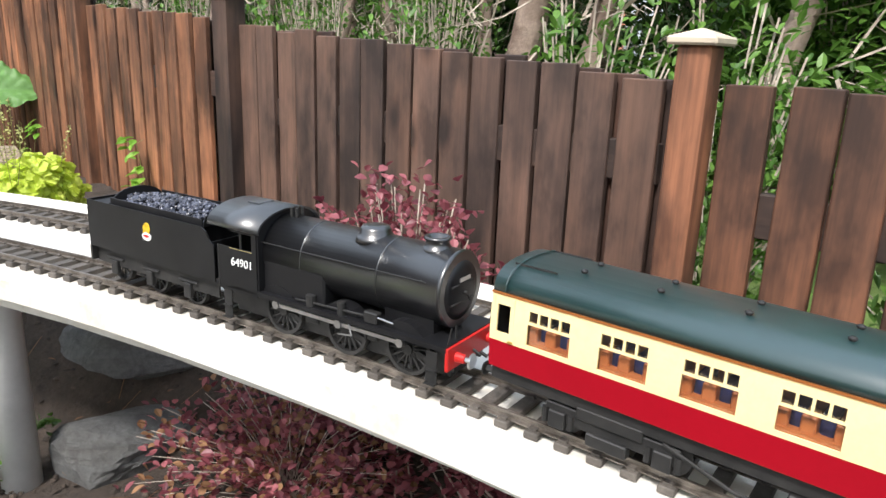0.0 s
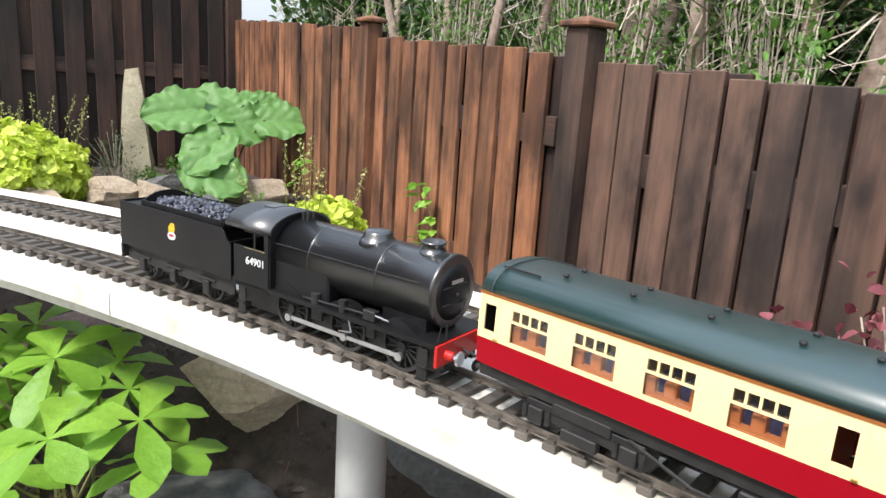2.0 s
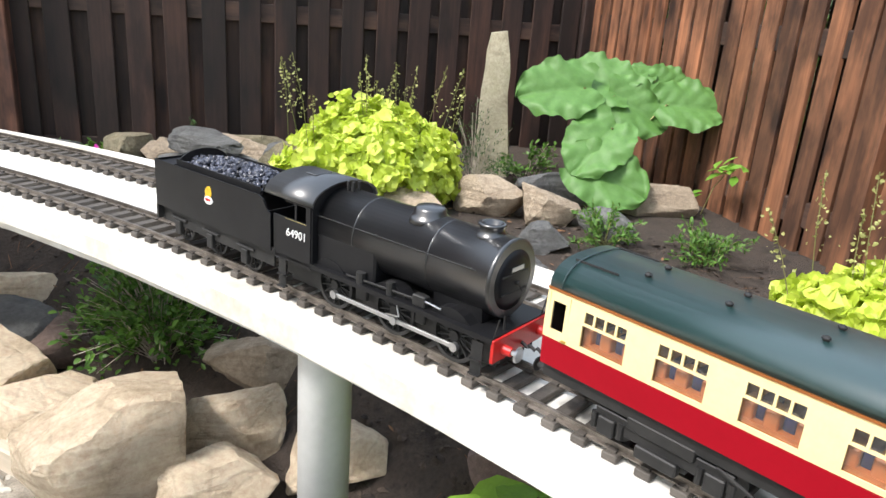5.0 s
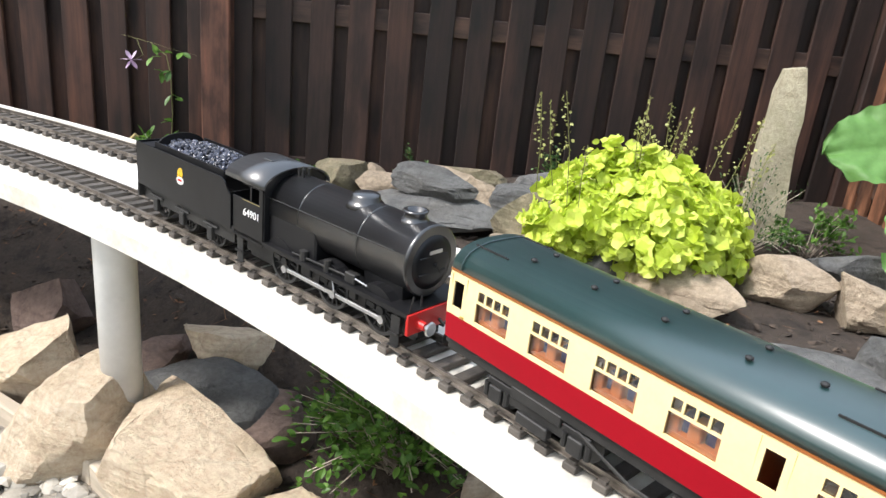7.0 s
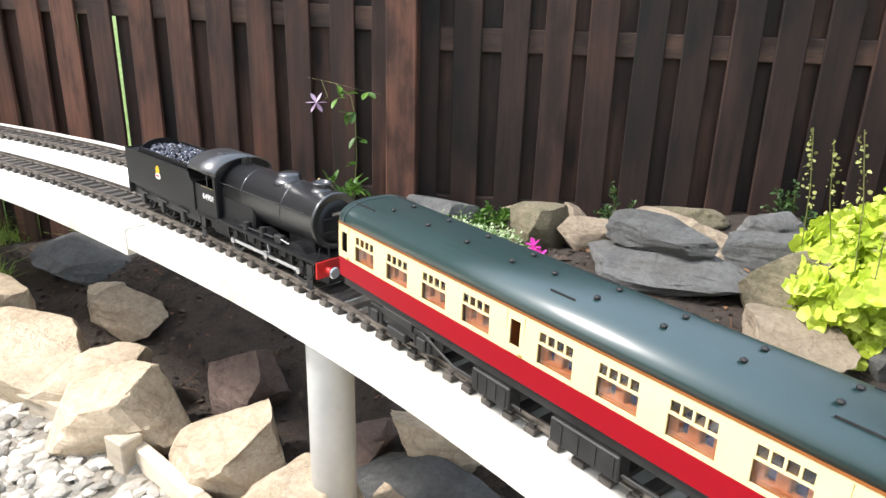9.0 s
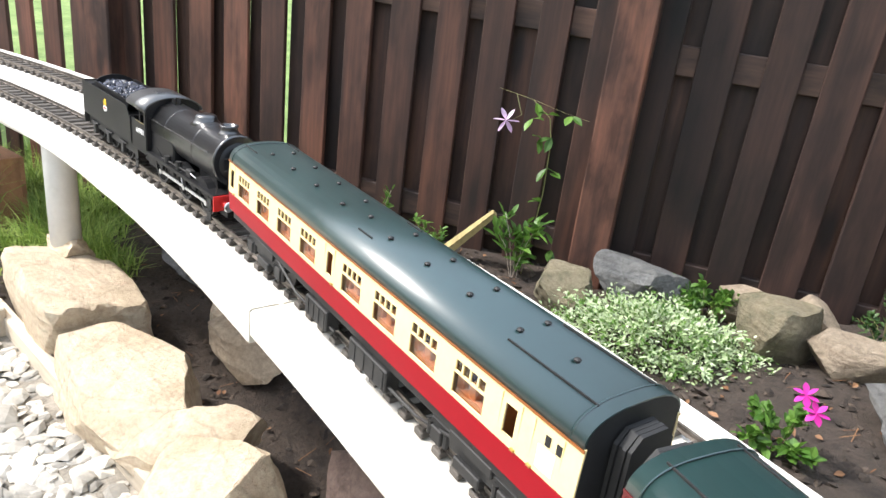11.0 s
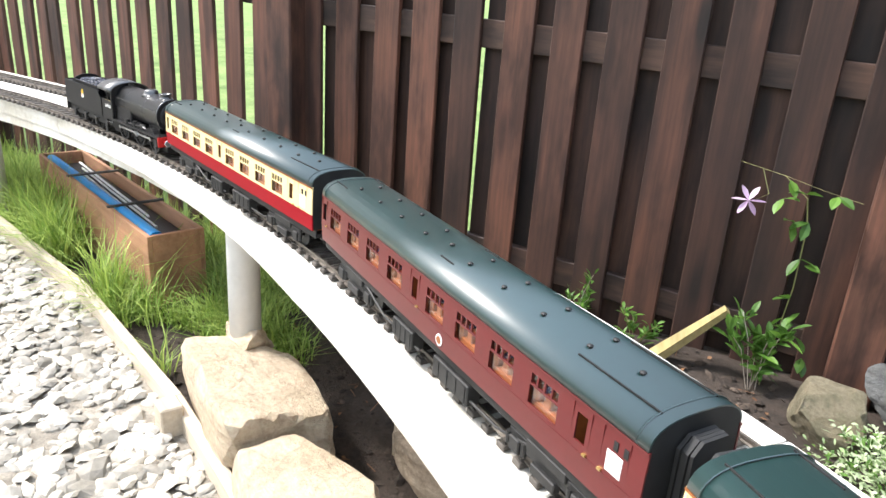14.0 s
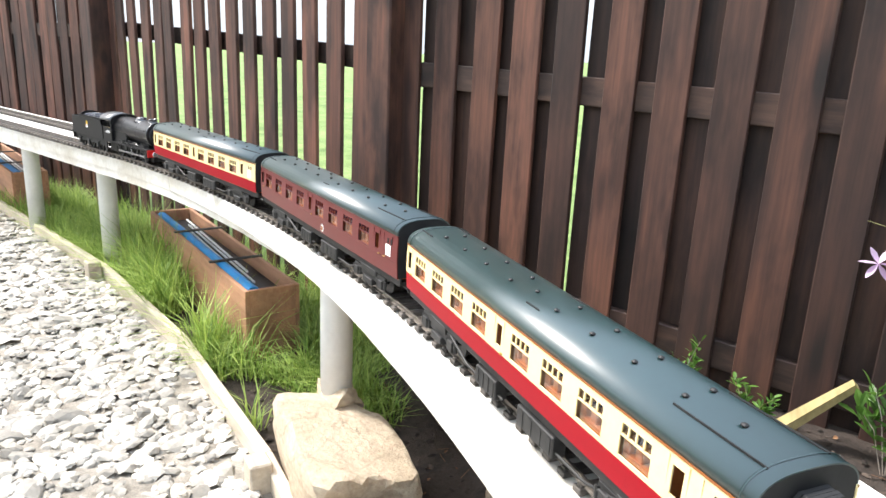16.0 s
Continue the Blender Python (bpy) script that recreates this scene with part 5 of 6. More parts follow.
def heuchera(name, label, x, y, rx, ry, h, n, spikes, seed):
    ob = thing(name, label, "plant", "lime-leaved plants")
    fo, z0 = Foliage(seed), ground_z(x, y)
    rnd = fo.rnd
    for _ in range(n):
        a, e = rnd.uniform(0, 2 * math.pi), math.asin(rnd.uniform(-0.5, 1.0))
        k = rnd.uniform(0.74, 1.03) * (1 + 0.34 * noise.noise(Vector((1.7 * math.cos(a) * math.cos(e), 1.7 * math.sin(a) * math.cos(e), 1.7 * math.sin(e) + seed))) + 0.22 * noise.noise(Vector((4.5 * math.cos(a) * math.cos(e), 4.5 * math.sin(a) * math.cos(e), 4.5 * math.sin(e) + seed))))
        nrm = Vector((math.cos(a) * math.cos(e), math.sin(a) * math.cos(e), math.sin(e) + 0.35))
        p = Vector((x + rx * k * math.cos(a) * math.cos(e), y + ry * k * math.sin(a) * math.cos(e), z0 + 0.4 * h + 0.75 * h * k * math.sin(e)))
        fo.round_leaf(p, nrm + Vector((rnd.gauss(0, 0.8), rnd.gauss(0, 0.8), rnd.gauss(0, 0.5))), rnd.uniform(0.007, 0.019), 5)
    fo.done("leaves", LIME, ob)
    st, fl = Foliage(seed + 1), Foliage(seed + 2)
    for _ in range(spikes):
        a, k = rnd.uniform(0, 6.28), rnd.uniform(0.1, 0.95)
        p = Vector((x + rx * k * math.cos(a), y + ry * k * math.sin(a), z0 + h * 0.7))
        q = p + Vector((rnd.uniform(-0.03, 0.03) + 0.05 * k * math.cos(a), 0.05 * k * math.sin(a), rnd.uniform(0.13, 0.24)))
        st.stem([p, p.lerp(q, 0.5) + Vector((rnd.uniform(-0.006, 0.006), 0, 0)), q], 0.0011)
        for i in range(34):
            t = 0.35 + 0.65 * i / 34
            c = p.lerp(q, t) + Vector((rnd.gauss(0, 0.012), rnd.gauss(0, 0.012), rnd.gauss(0, 0.003))) * (1.3 - 1.1 * t)
            fl.round_leaf(c, (rnd.gauss(0, 1), rnd.gauss(0, 1), rnd.gauss(0, 1)), rnd.uniform(0.0016, 0.0042), 3)
    tagged(st.done("stems", STEM, ob), kind="stuff")
    fl.done("flower_spikes", SPIKE, ob, "airy flower spikes above the leaves")["kind"] = "stuff"


heuchera("heuchera", "mound of lime-yellow lobed leaves with airy flower spikes, in the rockery", 1.415, 0.955, 0.235, 0.215, 0.205, 5600, 17, 21)
heuchera("heuchera", "smaller lime-yellow mound with tall thin flower spikes, by the fence", 2.05, -0.10, 0.135, 0.14, 0.14, 2600, 9, 31)


def burdock():
    ob = thing("large_leaved_plant", "plant with large drooping ribbed green leaves beside the standing stone", "plant")
    root = Vector((2.10, 0.98, -0.2))
    rnd = random.Random(5)
    leaves = (
        (1.945, 0.98, 0.115, 0.112, (-0.15, -0.7, 0.65), (-1.0, 0.1, -0.15)), (2.09, 1.02, 0.150, 0.105, (-0.2, -0.65, 0.7), (-0.6, 0.8, 0.1)),
        (2.184, 0.92, 0.076, 0.100, (-0.2, -0.8, 0.55), (0.75, -0.5, -0.4)), (2.30, 0.95, 0.150, 0.066, (-0.1, -0.75, 0.6), (1.0, -0.1, -0.2)),
        (2.325, 0.86, 0.098, 0.095, (-0.25, -0.7, 0.65), (1.0, -0.25, -0.1)), (2.221, 1.0, 0.170, 0.058, (-0.2, -0.45, 0.85), (0.8, 0.4, 0.0)),
        (2.022, 0.84, -0.021, 0.104, (-0.35, -0.65, 0.7), (-0.7, -0.3, -0.6)), (2.053, 0.78, -0.095, 0.108, (-0.35, -0.75, 0.6), (0.75, -0.2, -0.5)),
        (2.037, 0.92, 0.055, 0.05, (-0.4, -0.6, 0.7), (-0.4, -0.6, -0.6)))
    for k, (x, y, z, r, n, tip) in enumerate(leaves):
        n = Vector(n).normalized()
        c, tip = Vector((x, y, z)), Vector(tip)
        tip = (tip - n * n.dot(tip)).normalized()
        side = n.cross(tip)
        verts, faces = [], []
        cols, rows = 22, 30
        for i in range(rows + 1):
            t = i / rows
            w = math.sin(math.pi * min(1, t * 0.94 + 0.06)) ** 0.5 * (1 - 0.18 * t) * (1 + 0.025 * math.sin(t * 40 + k))
            for j in range(cols + 1):
                u = 2 * j / cols - 1
                frill = 0.10 * math.sin(t * 15 + u * 5 + 2 * k) * abs(u) ** 2.5 + 0.05 * math.sin(t * 37 + 3 * k) * abs(u) ** 4
                rib = 0.035 * abs(math.sin(math.pi * 4.5 * (t - 0.34 * abs(u)))) ** 0.6 * min(1, 5 * abs(u)) - 0.035 * (1 - abs(u)) ** 8
                bend = 0.16 * abs(u) ** 1.4 - 0.30 * (t - 0.3) ** 2 - 0.22 * max(0.0, abs(u) - 0.6)
                lobe = -0.26 * (abs(u) ** 1.5) * (1 - t) ** 3
                puck = 0.02 * noise.noise(Vector((u * 5, t * 7, k)))
                verts.append(c + tip * r * (2 * (t - 0.5) + lobe) + side * r * u * w + n * r * (bend + frill + rib + puck))
        for i in range(rows):
            for j in range(cols):
                a = i * (cols + 1) + j
                faces.append((a, a + 1, a + cols + 2, a + cols + 1))
        sheet("leaf", verts, faces, BIG_LEAF, ob, smooth=True)
        st = Foliage(k)
        top = c - tip * r * 0.8
        st.stem([root + Vector((rnd.uniform(-0.03, 0.03), rnd.uniform(-0.03, 0.03), 0)), root.lerp(top, 0.6) + Vector((0, 0, 0.03)), top], 0.005)
        st.done("stalk", STEM, ob)


burdock()


def bushy(name, label, category, x, y, rx, ry, h, n, length, width, material, seed, up=0.5, group="", stems=True, z=None, open_mid=0.3, mat2=None):
    """A shrub of small leaves along branching twigs."""
    ob = thing(name, label, category, group)
    fo, st = Foliage(seed), Foliage(seed + 1)
    fo2 = Foliage(seed + 2)
    rnd, z0 = fo.rnd, ground_z(x, y) if z is None else z
    root = Vector((x, y, z0))
    twigs = max(6, n // 26)
    for k in range(twigs):
        a, e = rnd.uniform(0, 6.283), math.asin(rnd.uniform(0.05, 1))
        s = rnd.uniform(0.75, 1.08)
        tip = root + Vector((rx * s * math.cos(a) * math.cos(e), ry * s * math.sin(a) * math.cos(e), h * s * math.sin(e) + 0.01))
        mid = root.lerp(tip, 0.55) + Vector((0, 0, 0.12 * h))
        if stems:
            st.stem([root + Vector((rnd.uniform(-0.1, 0.1) * rx, rnd.uniform(-0.1, 0.1) * ry, -0.01)), mid, tip], 0.0008 + 0.0016 * h)
        for i in range(n // twigs):
            t = rnd.uniform(open_mid, 1.02)
            c = (root.lerp(mid, t / 0.55) if t < 0.55 else mid.lerp(tip, (t - 0.55) / 0.45)) + Vector((rnd.gauss(0, 0.05 * rx), rnd.gauss(0, 0.05 * ry), rnd.gauss(0, 0.05 * h)))
            d = (tip - root).normalized() * 0.5 + Vector((rnd.gauss(0, 0.6), rnd.gauss(0, 0.6), rnd.gauss(up * 0.6, 0.4)))
            (fo2 if mat2 and rnd.random() < 0.3 else fo).leaf(c, d, length * rnd.uniform(0.7, 1.25), width * rnd.uniform(0.7, 1.2))
    fo.done("leaves", material, ob)
    if mat2:
        fo2.done("pale_leaves", mat2, ob)
    if stems:
        tagged(st.done("twigs", TWIG if h > 0.12 else STEM, ob), kind="stuff")
    return ob


bushy("barberry_bush", "barberry bush with dark red and pink leaves before the fence", "shrub", 2.21, -1.48, 0.12, 0.36, 0.49, 9500, 0.019, 0.015, RED_LEAF, 41, group="red shrubs", z=-0.42, open_mid=0.6)
bushy("barberry_bush", "low red-leaved bush growing under the deck", "shrub", 2.02, -1.42, 0.22, 0.30, 0.20, 2600, 0.017, 0.012, RED_LEAF, 44, group="red shrubs", mat2=DRY_LEAF)
bushy("green_shrub", "small green shrub among rocks under the deck", "shrub", 0.93, 0.44, 0.17, 0.15, 0.25, 3000, 0.017, 0.010, GREEN_LEAF, 47, group="green shrubs")
bushy("green_shrub", "dark green low shrub under the deck", "shrub", 1.72, -0.98, 0.10, 0.1, 0.15, 300, 0.02, 0.011, GREEN_LEAF, 48, group="green shrubs")
bushy("ferny_plant", "low feathery green plant on bare soil", "plant", 1.90, 0.50, 0.10, 0.10, 0.085, 520, 0.018, 0.006, GREEN_LEAF, 51, group="feathery plants")
bushy("ferny_plant", "low feathery green plant on bare soil", "plant", 2.10, 0.38, 0.12, 0.11, 0.085, 620, 0.018, 0.006, GREEN_LEAF, 53, group="feathery plants")
bushy("heather", "wispy grey-green heather beside the standing stone", "plant", 1.76, 1.10, 0.15, 0.13, 0.23, 900, 0.013, 0.004, DARK_LEAF, 55, up=0.9)
bushy("green_shrub", "small leafy green shrub behind the lime plant", "shrub", 1.95, 1.12, 0.13, 0.11, 0.15, 420, 0.02, 0.010, GREEN_LEAF, 57, group="green shrubs")
bushy("variegated_plant", "spreading silver-white variegated ground cover beside the rocks", "plant", 0.53, 1.38, 0.22, 0.16, 0.10, 6500, 0.012, 0.005, PALE_LEAF, 59, mat2=GREEN_LEAF, stems=False, open_mid=0.55)
bushy("leafy_clump", "bright green small-leaved clump by the rocks", "plant", 0.62, 1.62, 0.08, 0.06, 0.10, 260, 0.024, 0.012, GREEN_LEAF, 61, group="leafy clumps")
bushy("leafy_clump", "blue-green small-leaved clump by the rocks", "plant", 0.95, 1.57, 0.06, 0.05, 0.12, 260, 0.015, 0.008, DARK_LEAF, 63, group="leafy clumps")
bushy("leafy_clump", "dark green small-leaved clump by the fence", "plant", 1.38, 1.55, 0.08, 0.06, 0.12, 260, 0.015, 0.009, DARK_LEAF, 65, group="leafy clumps")
bushy("evergreen_seedling", "small upright evergreen seedling at the fence foot", "plant", -0.20, 1.66, 0.05, 0.04, 0.15, 160, 0.026, 0.007, GREEN_LEAF, 67, group="evergreen seedlings")
bushy("evergreen_seedling", "small spreading evergreen seedling at the fence foot", "plant", -0.05, 1.63, 0.06, 0.05, 0.08, 130, 0.024, 0.007, GREEN_LEAF, 69, group="evergreen seedlings")
bushy("leafy_clump", "dead reddish flower clump on the soil", "plant", 1.78, 0.90, 0.09, 0.06, 0.05, 200, 0.014, 0.008, DRY_LEAF, 71, group="leafy clumps")
bushy("leafy_clump", "green strap-leaved clump under the clematis", "plant", 0.19, 1.60, 0.09, 0.05, 0.16, 110, 0.045, 0.014, GREEN_LEAF, 73, group="leafy clumps")
bushy("leafy_clump", "little green clump on the soil under the deck", "plant", 0.78, 0.83, 0.07, 0.06, 0.05, 120, 0.018, 0.009, GREEN_LEAF, 75, group="leafy clumps")
bushy("leafy_clump", "little green clump on the soil under the deck", "plant", 1.28, 0.25, 0.07, 0.06, 0.05, 120, 0.018, 0.009, GREEN_LEAF, 76, group="leafy clumps")
bushy("leafy_clump", "magenta-flowered clump of green leaves among rocks", "plant", 0.72, 1.06, 0.07, 0.06, 0.07, 170, 0.022, 0.012, GREEN_LEAF, 77, group="leafy clumps")


def blossoms(name, label, category, spots, r, material):
    fo = Foliage(9)
    ob = thing(name, label, category)
    for p, face in spots:
        f = Vector(face).normalized()
        a = f.orthogonal().normalized()
        for k in range(6):
            d = Matrix.Rotation(k * math.pi / 3, 3, f) @ a
            fo.leaf(Vector(p), d + f * 0.15, r, r * 0.62, 0.1, 0.05, roll=0.0)
    fo.done("petals", material, ob)
    return ob


blossoms("pink_flower", "magenta blossoms among low green leaves", "flower", [((0.73, 1.045, -0.095), (-0.3, -0.8, 0.5)), ((0.745, 1.03, -0.11), (-0.1, -0.8, 0.6))], 0.018, MAGENTA)


def clematis():
    ob = thing("clematis", "thin climbing clematis with one pale pink flower on fence", "climber")
    st = Foliage(1)
    y = 1.655
    line = [(0.20, y - 0.03, -0.30), (0.204, y, -0.226), (0.216, y, -0.08), (0.215, y, -0.02), (0.2135, y, 0.04), (0.203, y, 0.092), (0.159, y, 0.126), (0.08, y, 0.139)]
    st.stem(line, 0.0016)
    st.stem([(0.159, y, 0.126), (0.23, y, 0.11), (0.29, y, 0.10)], 0.001)
    st.stem([(0.12, y, 0.133), (0.14, y - 0.01, 0.09), (0.12, y - 0.012, 0.075)], 0.001)
    st.done("stem", STEM, ob)
    fo = Foliage(2)
    for p in ((0.20, 0.10), (0.17, 0.12), (0.165, 0.085), (0.215, 0.05), (0.19, 0.045), (0.215, -0.02), (0.225, -0.03), (0.215, -0.10), (0.25, 0.105), (0.21, -0.16), (0.24, -0.17), (0.17, -0.19), (0.26, -0.21)):
        for k in range(2):
            fo.leaf((p[0], y - 0.004, p[1]), (fo.rnd.uniform(-1, 1), -0.5, fo.rnd.uniform(-0.8, 0.4)), 0.034, 0.018)
    fo.done("leaves", GREEN_LEAF, ob)
    fl = Foliage(3)
    f = Vector((0.1, -0.9, 0.3)).normalized()
    a = f.orthogonal().normalized()
    for k in range(6):
        fl.leaf(Vector((0.11, y - 0.02, 0.074)), Matrix.Rotation(k * math.pi / 3 + 0.3, 3, f) @ a, 0.031, 0.019, 0.1, 0.0, roll=0.0)
    fl.done("flower", PETAL, ob, "pale pink six-petalled flower")


clematis()


def fence_climber(name, label, pts, seed, n=16):
    ob = thing(name, label, "climber")
    st, fo = Foliage(seed), Foliage(seed + 1)
    st.stem(pts, 0.0018)
    st.done("stem", STEM, ob)
    for _ in range(n):
        i = fo.rnd.randrange(len(pts) - 1)
        p = Vector(pts[i]).lerp(Vector(pts[i + 1]), fo.rnd.random())
        for s in (-1, 1):
            fo.leaf(p + Vector((-0.012, fo.rnd.gauss(0, 0.02), fo.rnd.gauss(0, 0.012))), (-0.7, s * fo.rnd.uniform(0.3, 1), fo.rnd.uniform(-0.5, 0.4)), 0.04, 0.023)
    fo.done("leaves", BRIGHT_LEAF, ob)


fence_climber("honeysuckle", "thin honeysuckle with pale green leaves on the brown fence", [(2.33, -0.24, -0.30), (2.34, -0.22, -0.16), (2.345, -0.20, -0.08), (2.345, -0.17, 0.0), (2.345, -0.22, 0.02)], 81)
fence_climber("honeysuckle", "short leafy honeysuckle shoot at the brown fence", [(2.33, 0.76, -0.22), (2.335, 0.72, -0.10), (2.34, 0.66, -0.02), (2.34, 0.60, -0.03)], 83, 8)


def palmate_plant():
    """Hand-shaped leaves of five leaflets on tall stalks."""
    ob = thing("palmate_leaved_plant", "lush plant with bright green hand-shaped leaves, beneath the deck edge", "plant")
    rnd = random.Random(12)
    hubs = [(1.318, -0.418, -0.16), (1.318, -0.50, -0.20), (1.436, -0.59, -0.16), (1.526, -0.59, -0.18), (1.425, -0.305, -0.2), (1.386, -0.366, -0.2), (1.46, -0.51, -0.19), (1.53, -0.66, -0.2), (1.413, -0.775, -0.2), (1.527, -0.77, -0.2), (1.50, -0.41, -0.2)]
    for _ in range(9):
        hubs.append((rnd.uniform(1.30, 1.58), rnd.uniform(-0.82, -0.32), rnd.uniform(-0.34, -0.24)))
    for n, (x, y, z) in enumerate(hubs):
        fo = Foliage(200 + n)
        tilt = Vector((rnd.uniform(-0.5, 0.2), rnd.uniform(-0.6, 0.2), 1)).normalized()
        a = tilt.orthogonal().normalized()
        count = rnd.choice((5, 5, 6))
        for k in range(count):
            d = Matrix.Rotation(2 * math.pi * k / count + n, 3, tilt) @ a
            fo.leaf((x, y, z), d + tilt * 0.12, rnd.uniform(0.08, 0.12), rnd.uniform(0.045, 0.06), 0.22, 0.3, roll=rnd.uniform(-0.2, 0.2), prof=((0.0, 0.06), (0.3, 0.5), (0.65, 1.0), (0.88, 0.75), (1.0, 0.0)))
        fo.done("leaf", BRIGHT_LEAF, ob, smooth=True)
        st = Foliage(300 + n)
        st.stem([(1.45 + rnd.uniform(-0.05, 0.05), -0.55 + rnd.uniform(-0.08, 0.08), -0.44), (x * 0.6 + 1.45 * 0.4, y * 0.6 - 0.55 * 0.4, z - 0.06), (x, y, z)], 0.003)
        st.done("stalk", STEM, ob)


palmate_plant()


def build_grass():
    fo = Foliage(77)
    rnd = fo.rnd
    n = 0
    while n < 25000:
        x, y = rnd.uniform(-4.3, -0.55), rnd.uniform(1.08, 1.88)
        k = np.interp(x, [p[0] for p in KERB], [p[1] for p in KERB])
        if y < k + 0.015:
            continue
        u, w = (x + 1.66) * 0.958 - (y - 1.53) * 0.284, (x + 1.66) * 0.284 + (y - 1.53) * 0.958
        if abs(u) < 0.55 and abs(w) < 0.085:
            continue
        if noise.noise(Vector((x * 3, y * 3, 7))) < -0.25 + 0.35 * (x > -0.9):
            continue
        h = rnd.uniform(0.05, 0.15) * (1.2 if noise.noise(Vector((x * 7, y * 7, 3))) > 0 else 0.65)
        h *= 1.8 if -0.2 < w < -0.08 and abs(u) < 0.7 else 1.0
        p = Vector((x, y, ground_z(x, y) - 0.01))
        a = rnd.uniform(0, 6.28)
        lean = rnd.uniform(0.2, 1.3)
        d = Vector((math.cos(a), math.sin(a), 0))
        s = Vector((-d.y, d.x, 0)) * rnd.uniform(0.0012, 0.0024)
        b = len(fo.v)
        for t, ww in ((0, 1), (0.5, 0.8), (1, 0.0)):
            c = p + d * h * lean * t * t + Vector((0, 0, h * t * (1 - 0.35 * lean * t)))
            fo.v += [c - s * ww, c + s * ww]
        fo.f += [(b, b + 1, b + 3, b + 2), (b + 2, b + 3, b + 5, b + 4)]
        n += 1
    tagged(fo.done("grass", GRASS), "tufts of long green grass between edging and fence", "grass", kind="stuff")


build_grass()


def litter():
    fo = Foliage(91)
    rnd = fo.rnd
    for _ in range(1500):
        a, r = radians(rnd.uniform(5, 76)), rnd.uniform(3.92, 5.0)
        x, y = CX + r * math.cos(a), CY + r * math.sin(a)
        if y > 1.66 or x > 2.33:
            continue
        if rnd.random() < 0.55:
            fo.leaf((x, y, ground_z(x, y) + 0.004), (rnd.gauss(0, 1), rnd.gauss(0, 1), 0.15), rnd.uniform(0.008, 0.02), rnd.uniform(0.004, 0.01), 0.4, 0.0)
        else:
            d = Vector((rnd.gauss(0, 1), rnd.gauss(0, 1), 0)).normalized() * rnd.uniform(0.015, 0.05)
            fo.stem([(x, y, ground_z(x, y) + 0.003), (x + d.x, y + d.y, ground_z(x + d.x, y + d.y) + 0.005)], 0.0009)
    tagged(fo.done("leaf_litter", DRY_LEAF), "scattered dry leaves and twigs on dark soil", "litter", kind="stuff")


litter()


def clods():
    """Lumps of earth and bark chips over the beds."""
    rnd = random.Random(93)
    verts, faces = [], []
    ball = [(0, 0, 1), (0.9, 0, 0.3), (0.2, 0.9, 0.35), (-0.8, 0.4, 0.25), (-0.6, -0.7, 0.3), (0.4, -0.85, 0.35), (0, 0, -0.6)]
    tris = [(0, 1, 2), (0, 2, 3), (0, 3, 4), (0, 4, 5), (0, 5, 1), (6, 2, 1), (6, 3, 2), (6, 4, 3), (6, 5, 4), (6, 1, 5)]
    for _ in range(9000):
        a, r = radians(rnd.uniform(3, 78)), rnd.uniform(3.84, 5.1)
        x, y = CX + r * math.cos(a), CY + r * math.sin(a)
        if y > 1.68 or x > 2.35:
            continue
        s = rnd.uniform(0.003, 0.008) * (1.7 if rnd.random() < 0.12 else 1.0)
        m = pose(x, y, ground_z(x, y) + 0.1 * s, rnd.uniform(-30, 30), rnd.uniform(-30, 30), rnd.uniform(0, 360)) @ Matrix.Diagonal((s * rnd.uniform(0.8, 1.9), s * rnd.uniform(0.7, 1.1), s * rnd.uniform(0.5, 0.9), 1))
        b = len(verts)
        verts += [m @ (Vector(v) * rnd.uniform(0.8, 1.2)) for v in ball]
        faces += [tuple(i + b for i in f) for f in tris]
    tagged(sheet("soil_clod", verts, faces, CLOD), "crumbs of dark earth and bark over the beds", "soil", kind="stuff")


clods()


